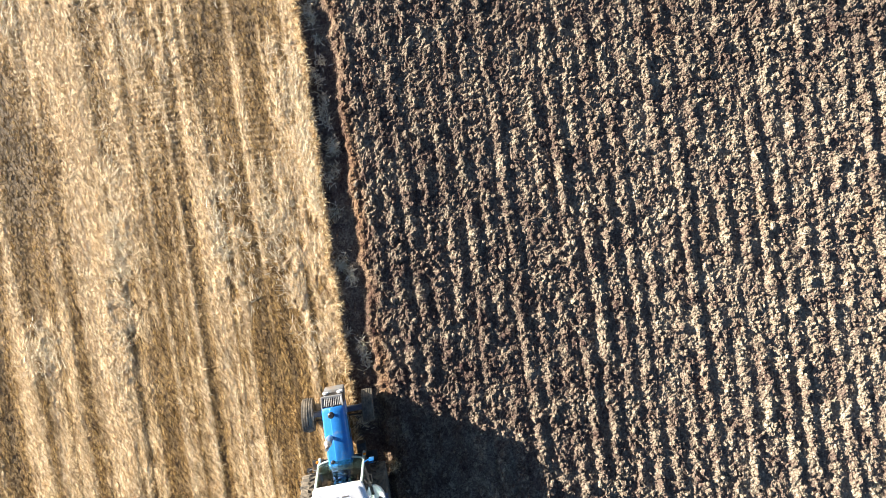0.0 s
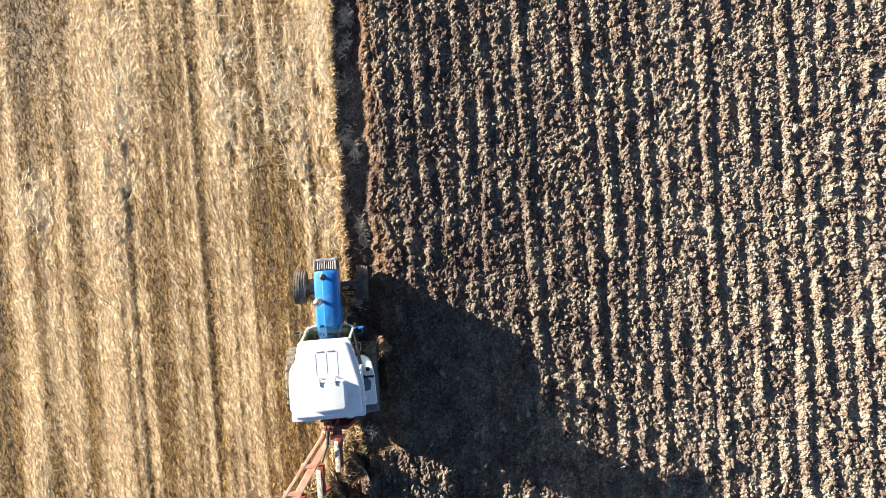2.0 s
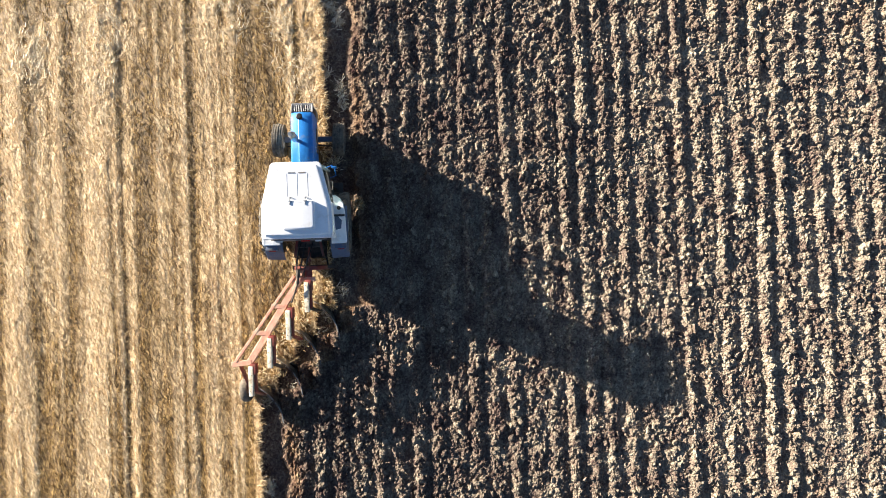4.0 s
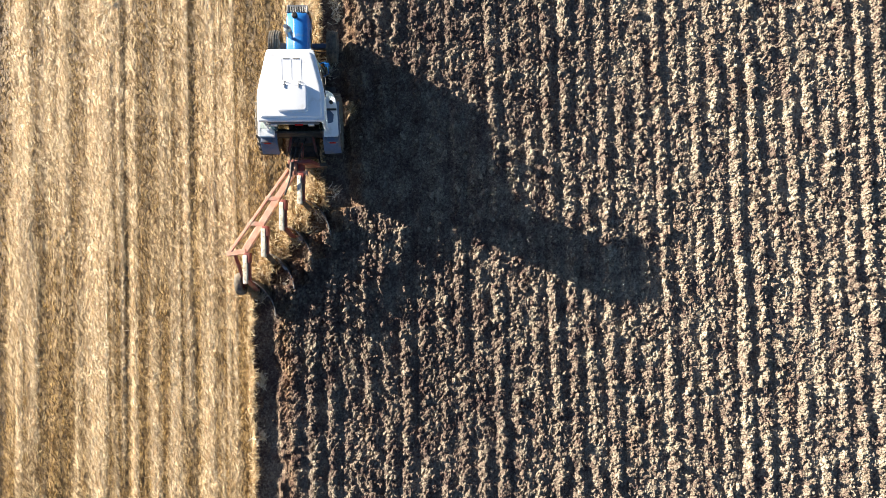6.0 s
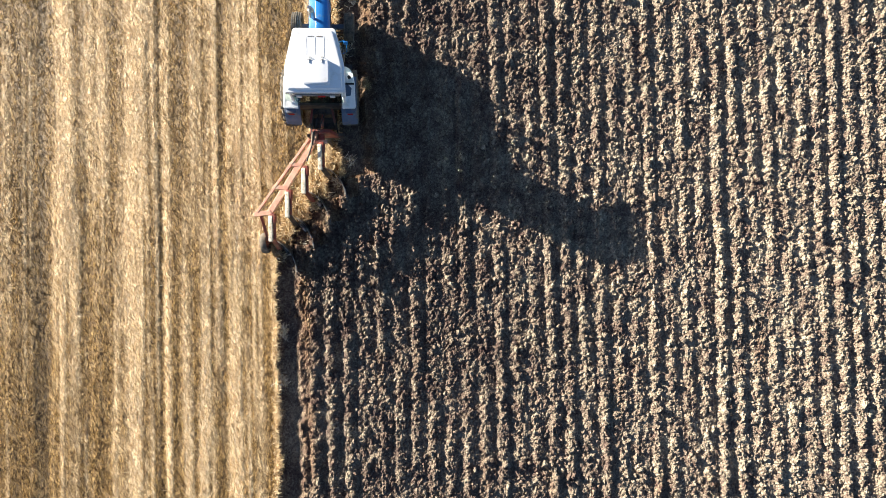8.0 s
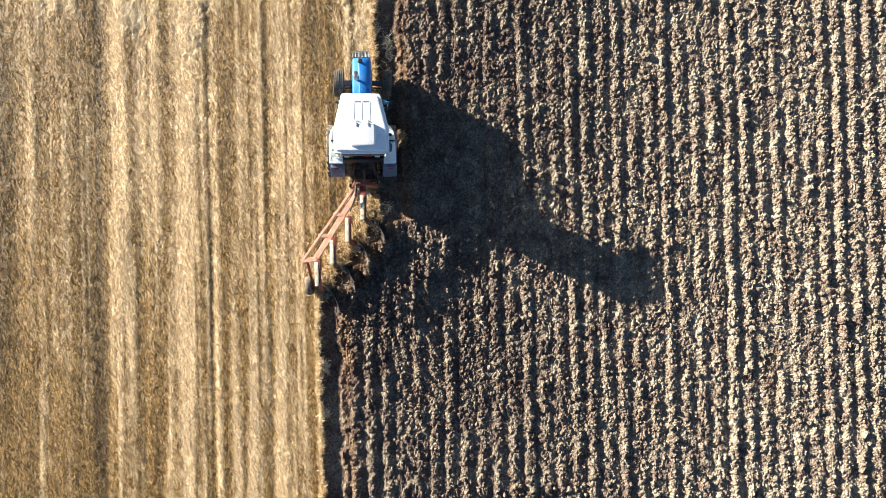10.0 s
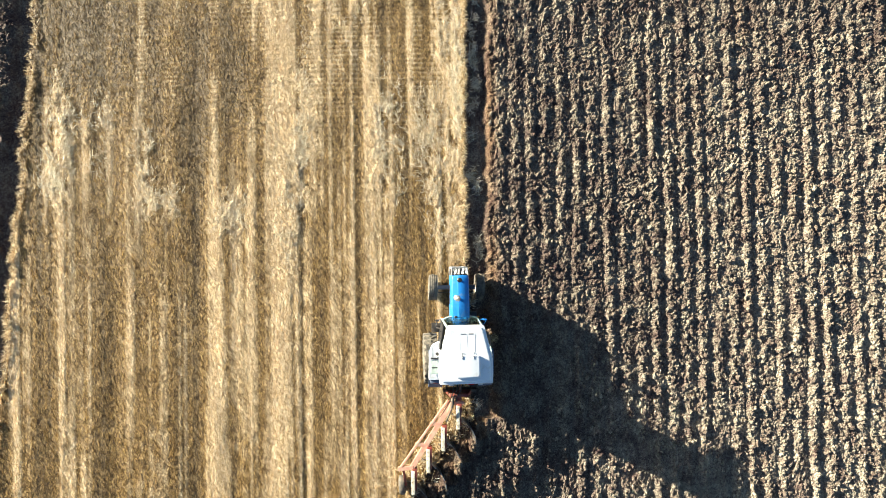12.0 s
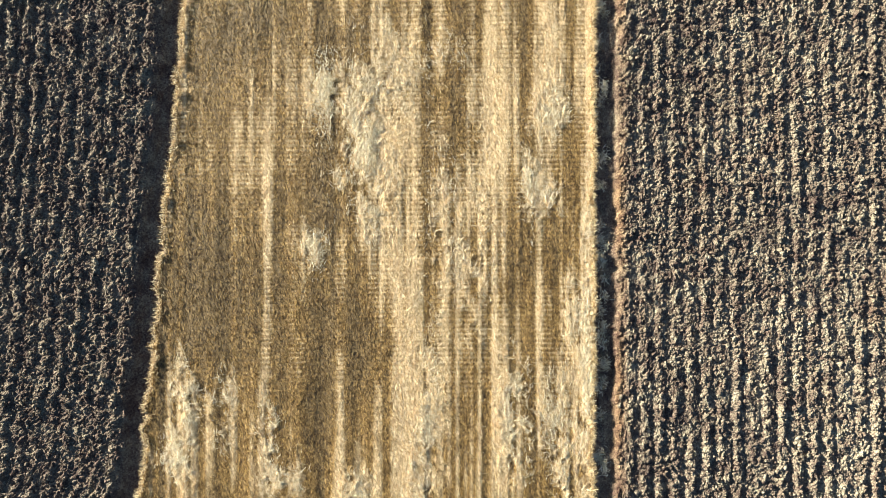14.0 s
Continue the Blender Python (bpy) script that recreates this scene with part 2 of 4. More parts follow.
def lumps(x, y, seed, spread=0.45):
    """Rounded lumps of uneven size, packed one to a cell; 0 between them."""
    i, j = np.floor(x), np.floor(y)
    top = np.zeros_like(x)
    for di in (-1, 0, 1):
        for dj in (-1, 0, 1):
            p, q = i + di, j + dj
            a, b, c = hash2(p, q, seed), hash2(p, q, seed + 1), hash2(p, q, seed + 2)
            r = 0.28 + spread * c
            d2 = ((x - p - a) ** 2 + (y - q - b) ** 2) / (r * r)
            top = np.maximum(top, r * np.sqrt(np.clip(1 - d2, 0, 1)) * (0.6 + 0.8 * hash2(p, q, seed + 3)))
    return top


def smooth(a, b, x):
    t = np.clip((x - a) / (b - a), 0, 1)
    return t * t * (3 - 2 * t)


def left_edge(y):
    y = np.clip(y, -60, 90)
    return -15.08 + 0.0898 * y + 0.10 * (vnoise(y * 0.9, y * 0 + 3.0, 5) - 0.5) + 0.20 * (vnoise(y * 3.1, y * 0, 6) - 0.5)


def right_edge(y):
    """Where the stubble ends: stepped along the plough."""
    e = EDGE_AHEAD - 0.08 * smooth(10, 6, y)
    for k, (yb, xb) in enumerate(BODIES):
        e = np.where(y < yb + 0.05, EDGE_AHEAD - PITCH * (k + 1), e)
    return e + 0.10 * (vnoise(y * 1.3, y * 0 + 1.0, 7) - 0.5) + 0.09 * (vnoise(y * 4.3, y * 0, 8) - 0.5)


def ridges(u, y, seed, scale=1.0):
    """Turned slices lying side by side, u metres across them."""
    w = u + 0.07 * (vnoise(u * 0.8, y * 0.35, seed) - 0.5) + 0.04 * (vnoise(u * 2.1, y * 1.7, seed + 1) - 0.5)
    k = np.floor(w / PITCH)
    f = w / PITCH - k
    size = 0.40 + 0.75 * hash2(k, k * 0 + 2, seed + 2) + 1.3 * (vnoise(k * 7.3, y * 1.6, seed + 3) - 0.5)
    prof = np.where(f < 0.42, smooth(0, 0.42, f), 1 - smooth(0.42, 1.0, f))
    h = 0.092 * size * (prof - 0.45)
    rough = 0.030 * (vnoise(u * 11, y * 6, seed + 5) - 0.5) + 0.052 * (vnoise(u * 22, y * 19, seed + 6) - 0.5)
    clods = 0.075 * lumps(u * 6.4, y * 5.2, seed + 7) + 0.065 * lumps(u * 12.5, y * 11.0, seed + 11)
    return h * scale + rough + (clods - 0.042) * (0.35 + 0.85 * prof)


def tilled_height(x, y):
    er, el = right_edge(y), left_edge(y)
    ahead = y > BODIES[0][0]
    depth = np.where(ahead, 0.195, 0.20)
    d = x - er
    h = ridges(x - EDGE_AHEAD + 0.15, y, 21, 1 - 0.45 * smooth(5, 12, y)) + 0.03
    # the open furrow beside the uncut ground
    wide = np.where(ahead, 0.78, 0.68) + 0.14 * (vnoise(y * 1.9, y * 0 + 4.0, 35) - 0.5) + 0.12 * (vnoise(y * 6.5, y * 0 + 5.0, 36) - 0.5)
    floor_h = -depth + 0.03 * (vnoise(x * 6, y * 4, 31) - 0.5) + 0.05 * smooth(0.62, 0.8, vnoise(x * 5, y * 3, 32))
    right = floor_h + (h - floor_h) * smooth(wide - 0.16, wide + 0.10, d)
    # loose soil heaped off each body
    for yb, xb in BODIES:
        right = right + 0.20 * np.exp(-((x - xb - 0.60) / 0.24) ** 2 - ((y - yb + 0.50) / 0.50) ** 2) * (0.6 + 0.8 * vnoise(x * 7, y * 6, 34))
    right = right - 0.06 * np.exp(-((x - 1.0) / 0.5) ** 2) * smooth(-2.2, -2.8, y) * smooth(-6.5, -4.5, y)
    dl = el - x
    hl = ridges(dl + 0.2, y, 51, 0.7) + 0.02
    floor_l = -0.20 + 0.03 * (vnoise(x * 6, y * 4, 33) - 0.5)
    left = floor_l + (hl - floor_l) * smooth(0.52, 0.80, dl)
    return np.where(x > er, right, np.where(x < el, left, 0.0))


# long swaths of straw and wheel ruts: x, half width, strength
LANES = [(-12.6, 0.35, 0.25), (-10.6, 0.28, 0.35), (-7.95, 0.22, 0.35), (-6.05, 0.28, 1.7), (-4.45, 0.2, 0.3), (-3.75, 0.16, 0.25), (-3.05, 0.15, 0.4), (-1.6, 0.25, 0.15), (0.0, 0.18, 0.25)]
RUTS = [(-8.75, 0.32, 0.9), (-7.45, 0.18, 0.6), (-5.2, 0.12, 0.7), (-3.35, 0.13, 0.6), (-1.15, 0.2, 0.3), (-11.6, 0.25, 0.4)]
# patches of loose straw: x, y, half widths, strength
PATCHES = [(-7.5, 15.6, 0.9, 1.9, 0.9), (-9.0, 12.4, 0.4, 0.8, 0.7), (-7.0, 13.0, 0.4, 0.7, 0.7), (-1.9, 14.3, 0.28, 1.4, 0.8), (-1.25, 13.9, 0.4, 0.6, 0.6), (-1.2, 16.8, 0.5, 1.0, 0.6),
           (-13.2, 7.0, 0.4, 1.5, 0.9), (-13.5, 5.4, 0.45, 0.8, 0.8), (-12.0, 7.0, 0.45, 1.2, 0.5), (-10.4, 6.3, 0.35, 1.3, 0.7), (-9.9, 4.8, 0.7, 0.7, 0.5), (-7.6, 4.3, 0.5, 0.6, 0.7),
           (-2.3, 6.6, 0.55, 1.6, 0.95), (-1.0, 6.6, 0.5, 1.8, 0.5), (0.1, 9.6, 0.35, 1.2, 0.9), (0.02, 9.0, 0.22, 4.0, 1.5), (-8.7, 17.4, 0.5, 0.8, 0.8), (-0.6, 10.4, 0.25, 1.0, 0.6), (-4.2, 12.5, 1.3, 4.0, 0.25), (-6.0, 18.3, 2.2, 1.6, 0.3), (-0.6, 4.4, 0.4, 1.4, 0.4), (-5.7, 4.2, 0.28, 1.5, 0.8), (-5.25, 6.8, 0.3, 1.8, 0.8)]
# thin stands where little straw lies
BARE = [(-1.9, 6.0, 1.2, 4.0, 0.30), (-12.2, 10.9, 1.6, 2.2, 1.3), (-8.5, 8.6, 0.35, 2.8, 1.1), (-7.3, 9.6, 0.7, 2.0, 0.6), (-8.35, 13.3, 0.35, 0.5, 1.3), (-1.4, 11.9, 0.9, 1.0, 0.7), (-11.5, 20.0, 1.8, 1.5, 0.5), (-4.2, 16.8, 1.2, 1.0, 0.3), (-5.5, 15.0, 0.18, 5.0, 0.5), (-7.9, 19.2, 0.6, 0.7, 0.8)]


def straw_heap(x, y):
    """Loose straw dropped in flocks: 0 none, 1 thick."""
    c = np.zeros_like(x)
    for px, py, wx, wy, a in PATCHES:
        c = c + a * np.exp(-((x - px) / wx) ** 2 - ((y - py) / wy) ** 2)
    flock = smooth(0.36, 0.64, 0.35 * vnoise(x * 2.2, y * 0.9, 66) + 0.35 * vnoise(x * 5.7 + y, y * 2.6, 76) + 0.3 * vnoise(x * 13, y * 8, 77))
    return c * (0.12 + 1.1 * flock)


def straw_depth(x, y):
    """How thick loose straw lies on the stubble: above 1 heaped, below 0 bare."""
    wob = (0.15 + 0.4 * smooth(5, 10, y)) * (vnoise(x * 0.2, y * 0.16, 61) - 0.5)
    c = 0.20 - 0.12 * smooth(0.5, 5, y) + 0.85 * (vnoise(x * 2.3, y * 0.06, 62) - 0.45) + 1.35 * (vnoise(x * 5.6, y * 0.09, 63) - 0.5) + 1.25 * (vnoise(x * 10.5, y * 0.16, 60) - 0.5) + 0.45 * (vnoise(x * 5 + y * 2.5, y * 2.5 - x, 67) - 0.5)
    c = c + (0.8 * (vnoise(x * 0.7, y * 0.45, 68) - 0.5) + 0.5 * (vnoise(x * 1.9, y * 0.8, 69) - 0.5)) * smooth(3, 8, y)
    c = c + 0.28 * np.cos(2 * math.pi * (y - 0.05 * (vnoise(x * 0.5, y * 0.3, 91) - 0.5)) / 0.155) * smooth(5, 9, y)
    c = c - 0.26 * smooth(-6.4, -7.8, x)
    run = 1 - 0.8 * smooth(7, 13, y)
    for px, w, a in LANES:
        c = c + a * np.exp(-((x + wob - px) / w) ** 2) * (0.45 + 0.9 * vnoise(x * 0.3, y * 0.25 + px, 64)) * (1.0 if px > -0.5 else run)
    for px, w, a in RUTS:
        c = c - a * np.exp(-((x + wob - px) / w) ** 2) * (0.3 + 0.9 * vnoise(x * 0.3, y * 0.2 + px, 65)) * (1.0 if px == -8.75 else run)
    c = c + 2.6 * straw_heap(x, y)
    for px, py, wx, wy, a in BARE:
        c = c - a * np.exp(-((x - px) / wx) ** 2 - ((y - py) / wy) ** 2)
    return c


def straw_cover(x, y):
    c = np.clip(straw_depth(x, y), 0, 1)
    return c * c * (3 - 2 * c)


def bare_cover(x, y):
    return np.clip(0.08 - 1.1 * straw_depth(x, y), 0, 1)


def stubble_height(x, y):
    h = 0.030 * (vnoise(x * 2.2, y * 0.3, 71) - 0.5) + 0.012 * (vnoise(x * 9, y * 4, 72) - 0.5) + 0.008 * straw_cover(x, y)
    for px, w, a in RUTS:
        h = h - 0.03 * a * np.exp(-((x - px) / w) ** 2) * (1 - 0.9 * smooth(6, 11, y))
    return h


def ground_height(x, y):
    tilled = (x > right_edge(y)) | (x < left_edge(y))
    return np.where(tilled, tilled_height(x, y), stubble_height(x, y)), tilled


def grid_mesh(name, xs, ys):
    """One sheet: a fine grid where the camera passes, running on in ever larger steps to the horizon."""
    far = np.array([0.6, 1.6, 3.2, 6, 12, 25, 50, 100, 220, 500, 1100, 2200.0])
    gx = np.concatenate([xs[0] - far[::-1], xs, xs[-1] + far])
    gy = np.concatenate([ys[0] - far[::-1], ys, ys[-1] + far])
    X, Y = np.meshgrid(gx, gy)
    nx, ny = len(gx), len(gy)
    Z, tilled = ground_height(X, Y)
    Z = Z * smooth(-0.1, 1.0, np.minimum(np.minimum(X - xs[0], xs[-1] - X), np.minimum(Y - ys[0], ys[-1] - Y)))
    co = np.stack([X, Y, Z], -1).reshape(-1, 3)
    idx = np.arange(nx * ny).reshape(ny, nx)
    quads = np.stack([idx[:-1, :-1], idx[:-1, 1:], idx[1:, 1:], idx[1:, :-1]], -1).reshape(-1, 4)
    mat = (tilled[:-1, :-1] | tilled[1:, 1:]).reshape(-1).astype(np.int32)
    me = bpy.data.meshes.new(name)
    me.vertices.add(len(co))
    me.vertices.foreach_set("co", co.astype(np.float32).ravel())
    me.loops.add(quads.size)
    me.loops.foreach_set("vertex_index", quads.astype(np.int32).ravel())
    me.polygons.add(len(quads))
    me.polygons.foreach_set("loop_start", np.arange(0, quads.size, 4, dtype=np.int32))
    me.polygons.foreach_set("material_index", mat)
    me.polygons.foreach_set("use_smooth", mat == 0)
    me.update(calc_edges=True)
    x, y = co[:, 0], co[:, 1]
    set_field(me, "soil_dark", soil_dark(x, y))
    set_field(me, "rust", rust(x, y))
    set_field(me, "cover", straw_cover(x, y))
    set_field(me, "bare", bare_cover(x, y))
    return me


def set_field(me, name, values):
    me.attributes.new(name, "FLOAT", "POINT").data.foreach_set("value", values.astype(np.float32))


def soil_dark(x, y):
    """Moist, newly turned ground with plough shade painted in: darkest just behind the plough."""
    # moist slices, the shade of the plough painted in with them
    f = smooth(EDGE_AHEAD + 1.0, EDGE_AHEAD, x) * (y < -2.4) * (0.72 + 0.28 * smooth(-9.5, -6.0, y))
    f = np.maximum(f, (1 - 0.10 * smooth(1, 6, y)) * smooth(13.0, 2.0, x) * (0.55 + 0.5 * vnoise(x * 0.6, y * 0.4, 81)))
    # darker again from y = 5 onwards
    f = np.maximum(f, smooth(5, 12, y) * (0.5 + 0.35 * vnoise(x * 0.6, y * 0.4, 82)))
    # the left field takes one even darker tone
    f = np.maximum(f, 0.95 * (x < left_edge(y)))
    return np.clip(f, 0, 1)


def rust(x, y):
    """Subsoil of a rustier brown on the slice beside the open furrow."""
    d = x - right_edge(y) - 0.86
    return 0.85 * np.exp(-(d / 0.22) ** 2) * (0.35 + 0.9 * vnoise(x * 2, y * 0.8, 83)).clip(0, 1)


xs = np.concatenate([np.arange(-21.5, -13.0, 0.06), np.arange(-13.0, -2.2, 0.09), np.arange(-2.2, 17.6, 0.045)])
ys = np.arange(-14.5, 22.5, 0.052)
ground = new("ground", grid_mesh("ground", xs, ys))
ground.data.materials.append(STUBBLE)
ground.data.materials.append(SOIL)
tagged(ground, "harvested stubble field with ploughed clay soil on both sides", "field", kind="structure")


# ---- mesh helpers ----
def finish(bm, bevel=0.0, segments=2):
    bm.normal_update()
    if bevel:
        edges = [e for e in bm.edges if len(e.link_faces) == 2 and e.calc_face_angle(0) > 0.6]
        bmesh.ops.bevel(bm, geom=edges, offset=bevel, segments=segments, profile=0.6, affect="EDGES", clamp_overlap=True)
    bmesh.ops.recalc_face_normals(bm, faces=bm.faces)
    return bm


def part(name, bm, mat, parent, label="", soft=True):
    """Links a bmesh as one mesh under a thing or a part."""
    me = bpy.data.meshes.new(name)
    bm.to_mesh(me)
    bm.free()
    me.materials.append(mat)
    if soft:
        me.shade_smooth()
        me.set_sharp_from_angle(angle=radians(35))
    o = new(name, me)
    o.parent = parent
    return tagged(o, label)


def hexa(bm, low, high):
    """A solid between two four-cornered rings, both given the same way round."""
    v = [bm.verts.new(p) for p in (*low, *high)]
    for f in ((3, 2, 1, 0), (4, 5, 6, 7), (0, 1, 5, 4), (1, 2, 6, 5), (2, 3, 7, 6), (3, 0, 4, 7)):
        bm.faces.new([v[i] for i in f])
    return v


def rect(x0, x1, y0, y1, z):
    return [(x0, y0, z), (x1, y0, z), (x1, y1, z), (x0, y1, z)]


def block(x0, x1, y0, y1, z0, z1, bevel=0.01, segments=2):
    bm = bmesh.new()
    hexa(bm, rect(x0, x1, y0, y1, z0), rect(x0, x1, y0, y1, z1))
    return finish(bm, bevel, segments)


def loft(rings, bevel=0.0, segments=2):
    """A closed solid through rings of equal length."""
    bm = bmesh.new()
    vs = [[bm.verts.new(p) for p in r] for r in rings]
    n = len(rings[0])
    for a, b in zip(vs, vs[1:]):
        for i in range(n):
            bm.faces.new((a[i], a[(i + 1) % n], b[(i + 1) % n], b[i]))
    bm.faces.new(vs[0][::-1])
    bm.faces.new(vs[-1])
    return finish(bm, bevel, segments)


def rod(points, radius, sides=10, bm=None):
    """A round bar along points; radius may be one number or one for each point."""
    bm = bm or bmesh.new()
    pts = [Vector(p) for p in points]
    radii = radius if isinstance(radius, (list, tuple)) else [radius] * len(pts)
    rings = []
    for i, p in enumerate(pts):
        d = (pts[min(i + 1, len(pts) - 1)] - pts[max(i - 1, 0)]).normalized()
        side = d.cross(Vector((0, 0, 1)) if abs(d.z) < 0.9 else Vector((1, 0, 0))).normalized()
        up = side.cross(d)
        rings.append([bm.verts.new(p + (side * math.cos(a) + up * math.sin(a)) * radii[i]) for a in [2 * math.pi * k / sides for k in range(sides)]])
    for a, b in zip(rings, rings[1:]):
        for k in range(sides):
            bm.faces.new((a[k], a[(k + 1) % sides], b[(k + 1) % sides], b[k]))
    bm.faces.new(rings[0][::-1])
    bm.faces.new(rings[-1])
    bmesh.ops.recalc_face_normals(bm, faces=bm.faces)
    return bm


def bar(a, b, wide, high, bevel=0.008):
    """A square beam from a to b, wide sideways and high upwards."""
    a, b = Vector(a), Vector(b)
    d = (b - a).normalized()
    side = d.cross(Vector((0, 0, 1)) if abs(d.z) < 0.95 else Vector((1, 0, 0))).normalized() * wide / 2
    up = side.cross(d).normalized() * high / 2
    bm = bmesh.new()
    hexa(bm, [a - side - up, a + side - up, a + side + up, a - side + up], [b - side - up, b + side - up, b + side + up, b - side + up])
    return finish(bm, bevel, 1)


def turned(profile, sides=48):
    """A body of revolution about the x axis; profile is (x, radius), closed round."""
    bm = bmesh.new()
    rings = [[bm.verts.new((x, r * math.cos(a), r * math.sin(a))) for x, r in profile] for a in [2 * math.pi * k / sides for k in range(sides)]]
    n = len(profile)
    for k in range(sides):
        a, b = rings[k], rings[(k + 1) % sides]
        for i in range(n):
            bm.faces.new((a[i], a[(i + 1) % n], b[(i + 1) % n], b[i]))
    bmesh.ops.recalc_face_normals(bm, faces=bm.faces)
    return bm


def pane(corners, thick=0.006):
    """A glass pane through four corners."""
    c = [Vector(p) for p in corners]
    n = (c[1] - c[0]).cross(c[3] - c[0]).normalized() * thick
    bm = bmesh.new()
    hexa(bm, c, [p + n for p in c])
    bmesh.ops.recalc_face_normals(bm, faces=bm.faces)
    return bm


# ---- tractor ----
LEAN = 5.5
tractor = new("tractor")
tractor.matrix_basis = pose(-0.235, 0, -0.095, 0, LEAN, 0)
tagged(tractor, "dusty blue farm tractor with white cab, leaning into the furrow", "tractor")


def rear_wheel(x, side):
    R, W = 0.80, 0.42
    wheel = new("rear_wheel")
    wheel.parent = tractor
    wheel.matrix_basis = pose(x, -0.45, R)
    w = W / 2
    bm = turned([(-w * 0.80, 0.47), (-w, 0.60), (-w * 0.97, 0.70), (-w * 0.80, 0.755), (0, 0.765), (w * 0.80, 0.755), (w * 0.97, 0.70), (w, 0.60), (w * 0.80, 0.47), (w * 0.6, 0.45), (-w * 0.6, 0.45)], 56)
    for k in range(22):
        for s in (-1, 1):
            a = 2 * math.pi * (k + (0.5 if s > 0 else 0)) / 22
            # slanting lug from the middle to the shoulder
            ring = []
            for xx, da, r in ((0.01 * s, 0.10, 0.0), (s * w * 1.0, -0.10, -0.02)):
                for dd in (-0.035, 0.035):
                    ring.append((xx, a + da + dd, r))
            low = [(x_, (0.745 + r_) * math.cos(t_), (0.745 + r_) * math.sin(t_)) for x_, t_, r_ in (ring[0], ring[1], ring[3], ring[2])]
            high = [(x_, (0.80 + r_) * math.cos(t_), (0.80 + r_) * math.sin(t_)) for x_, t_, r_ in (ring[0], ring[1], ring[3], ring[2])]
            hexa(bm, low, high)
    bmesh.ops.recalc_face_normals(bm, faces=bm.faces)
    part("tyre", bm, RUBBER, wheel, "black dusty lugged tyre", soft=False)
    part("rim", turned([(-w * 0.75, 0.49), (-w * 0.65, 0.45), (0.02 * side, 0.40), (0.02 * side, 0.10), (0.08 * side, 0.09), (0.08 * side, 0.0), (-0.02 * side, 0.0), (-0.02 * side, 0.38), (w * 0.65, 0.45), (w * 0.75, 0.49)], 40), RIM_WHITE, wheel, "dusty white painted steel rim")
    return wheel


def front_wheel(x, side, steer):
    R, w = 0.43, 0.14
    wheel = new("front_wheel")
    wheel.parent = tractor
    wheel.matrix_basis = pose(x, 1.75, R, 0, 0, steer)
    prof = [(-w * 0.75, 0.24), (-w, 0.32), (-w * 0.95, 0.385)]
    for k in range(5):
        c = -w * 0.8 + k * w * 0.4
        prof += [(c - 0.022, 0.405 if k not in (0, 4) else 0.395), (c - 0.018, 0.43 - 0.012 * abs(k - 2)), (c + 0.018, 0.43 - 0.012 * abs(k - 2)), (c + 0.022, 0.405 if k not in (0, 4) else 0.395)]
    prof += [(w * 0.95, 0.385), (w, 0.32), (w * 0.75, 0.24)]
    part("tyre", turned(prof, 40), RUBBER, wheel, "black ribbed tyre, dusty", soft=False)
    part("rim", turned([(-w * 0.7, 0.25), (-0.03, 0.21), (0.03 * side, 0.07), (0.09 * side, 0.065), (0.09 * side, 0.0), (-0.01, 0.0), (0.03, 0.21), (w * 0.7, 0.25)], 32), RIM_WHITE, wheel, "dusty white painted steel rim")


for s in (-1, 1):
    rear_wheel(0.89 * s if s < 0 else 0.77, s)
    front_wheel(0.75 * s, s, -3)

# chassis, engine and axles under the hood
part("engine", block(-0.20, 0.20, 0.55, 2.15, 0.50, 1.02, 0.03), GREY, tractor, "grey oily engine block")
part("gearbox", block(-0.24, 0.24, -0.75, 0.60, 0.56, 1.00, 0.04), GREY, tractor)
part("rear_axle", rod([(-0.72, -0.45, 0.80), (-0.3, -0.45, 0.80), (0.3, -0.45, 0.80), (0.72, -0.45, 0.80)], [0.10, 0.16, 0.16, 0.10], 14), GREY, tractor)
part("front_axle", bar((-0.62, 1.75, 0.46), (0.62, 1.75, 0.46), 0.13, 0.14), SLATE, tractor, "dark slate-blue front axle beam")
for s in (-1, 1):
    part("steering_rod", rod([(0.12 * s, 1.60, 0.52), (0.58 * s, 1.58, 0.46)], 0.022), IRON, tractor)
part("front_weight", block(-0.24, 0.24, 2.16, 2.42, 0.55, 0.98, 0.03), GREY, tractor, "grey cast front weight")

# hood: two long panels meeting in a low crease, rounded shoulders
def hood_ring(y, w, top, low):
    return [(-w, y, low), (-w, y, top - 0.10), (-w * 0.86, y, top - 0.02), (-w * 0.30, y, top), (-w * 0.26, y, top + 0.012), (w * 0.30, y, top), (w * 0.86, y, top - 0.02), (w, y, top - 0.10), (w, y, low)]


part("hood", loft([hood_ring(0.74, 0.285, 1.70, 0.98), hood_ring(1.4, 0.28, 1.69, 0.98), hood_ring(2.05, 0.272, 1.66, 0.98), hood_ring(2.16, 0.262, 1.63, 1.0)], 0.008, 1), BLUE, tractor, "bright blue painted engine hood")
for s in (-1, 1):
    part("hood_vent", block(s * 0.283 - 0.006, s * 0.283 + 0.006, 1.25, 1.85, 1.12, 1.30, 0.004, 1), BLACK, tractor)
grille = part("grille", loft([[(-0.27, 2.17, 0.98), (0.27, 2.17, 0.98), (0.25, 2.17, 1.60), (-0.25, 2.17, 1.60)], [(-0.25, 2.36, 0.98), (0.25, 2.36, 0.98), (0.24, 2.36, 1.50), (-0.24, 2.36, 1.50)]], 0.02), BLACK, tractor, "black radiator grille with pale frame")
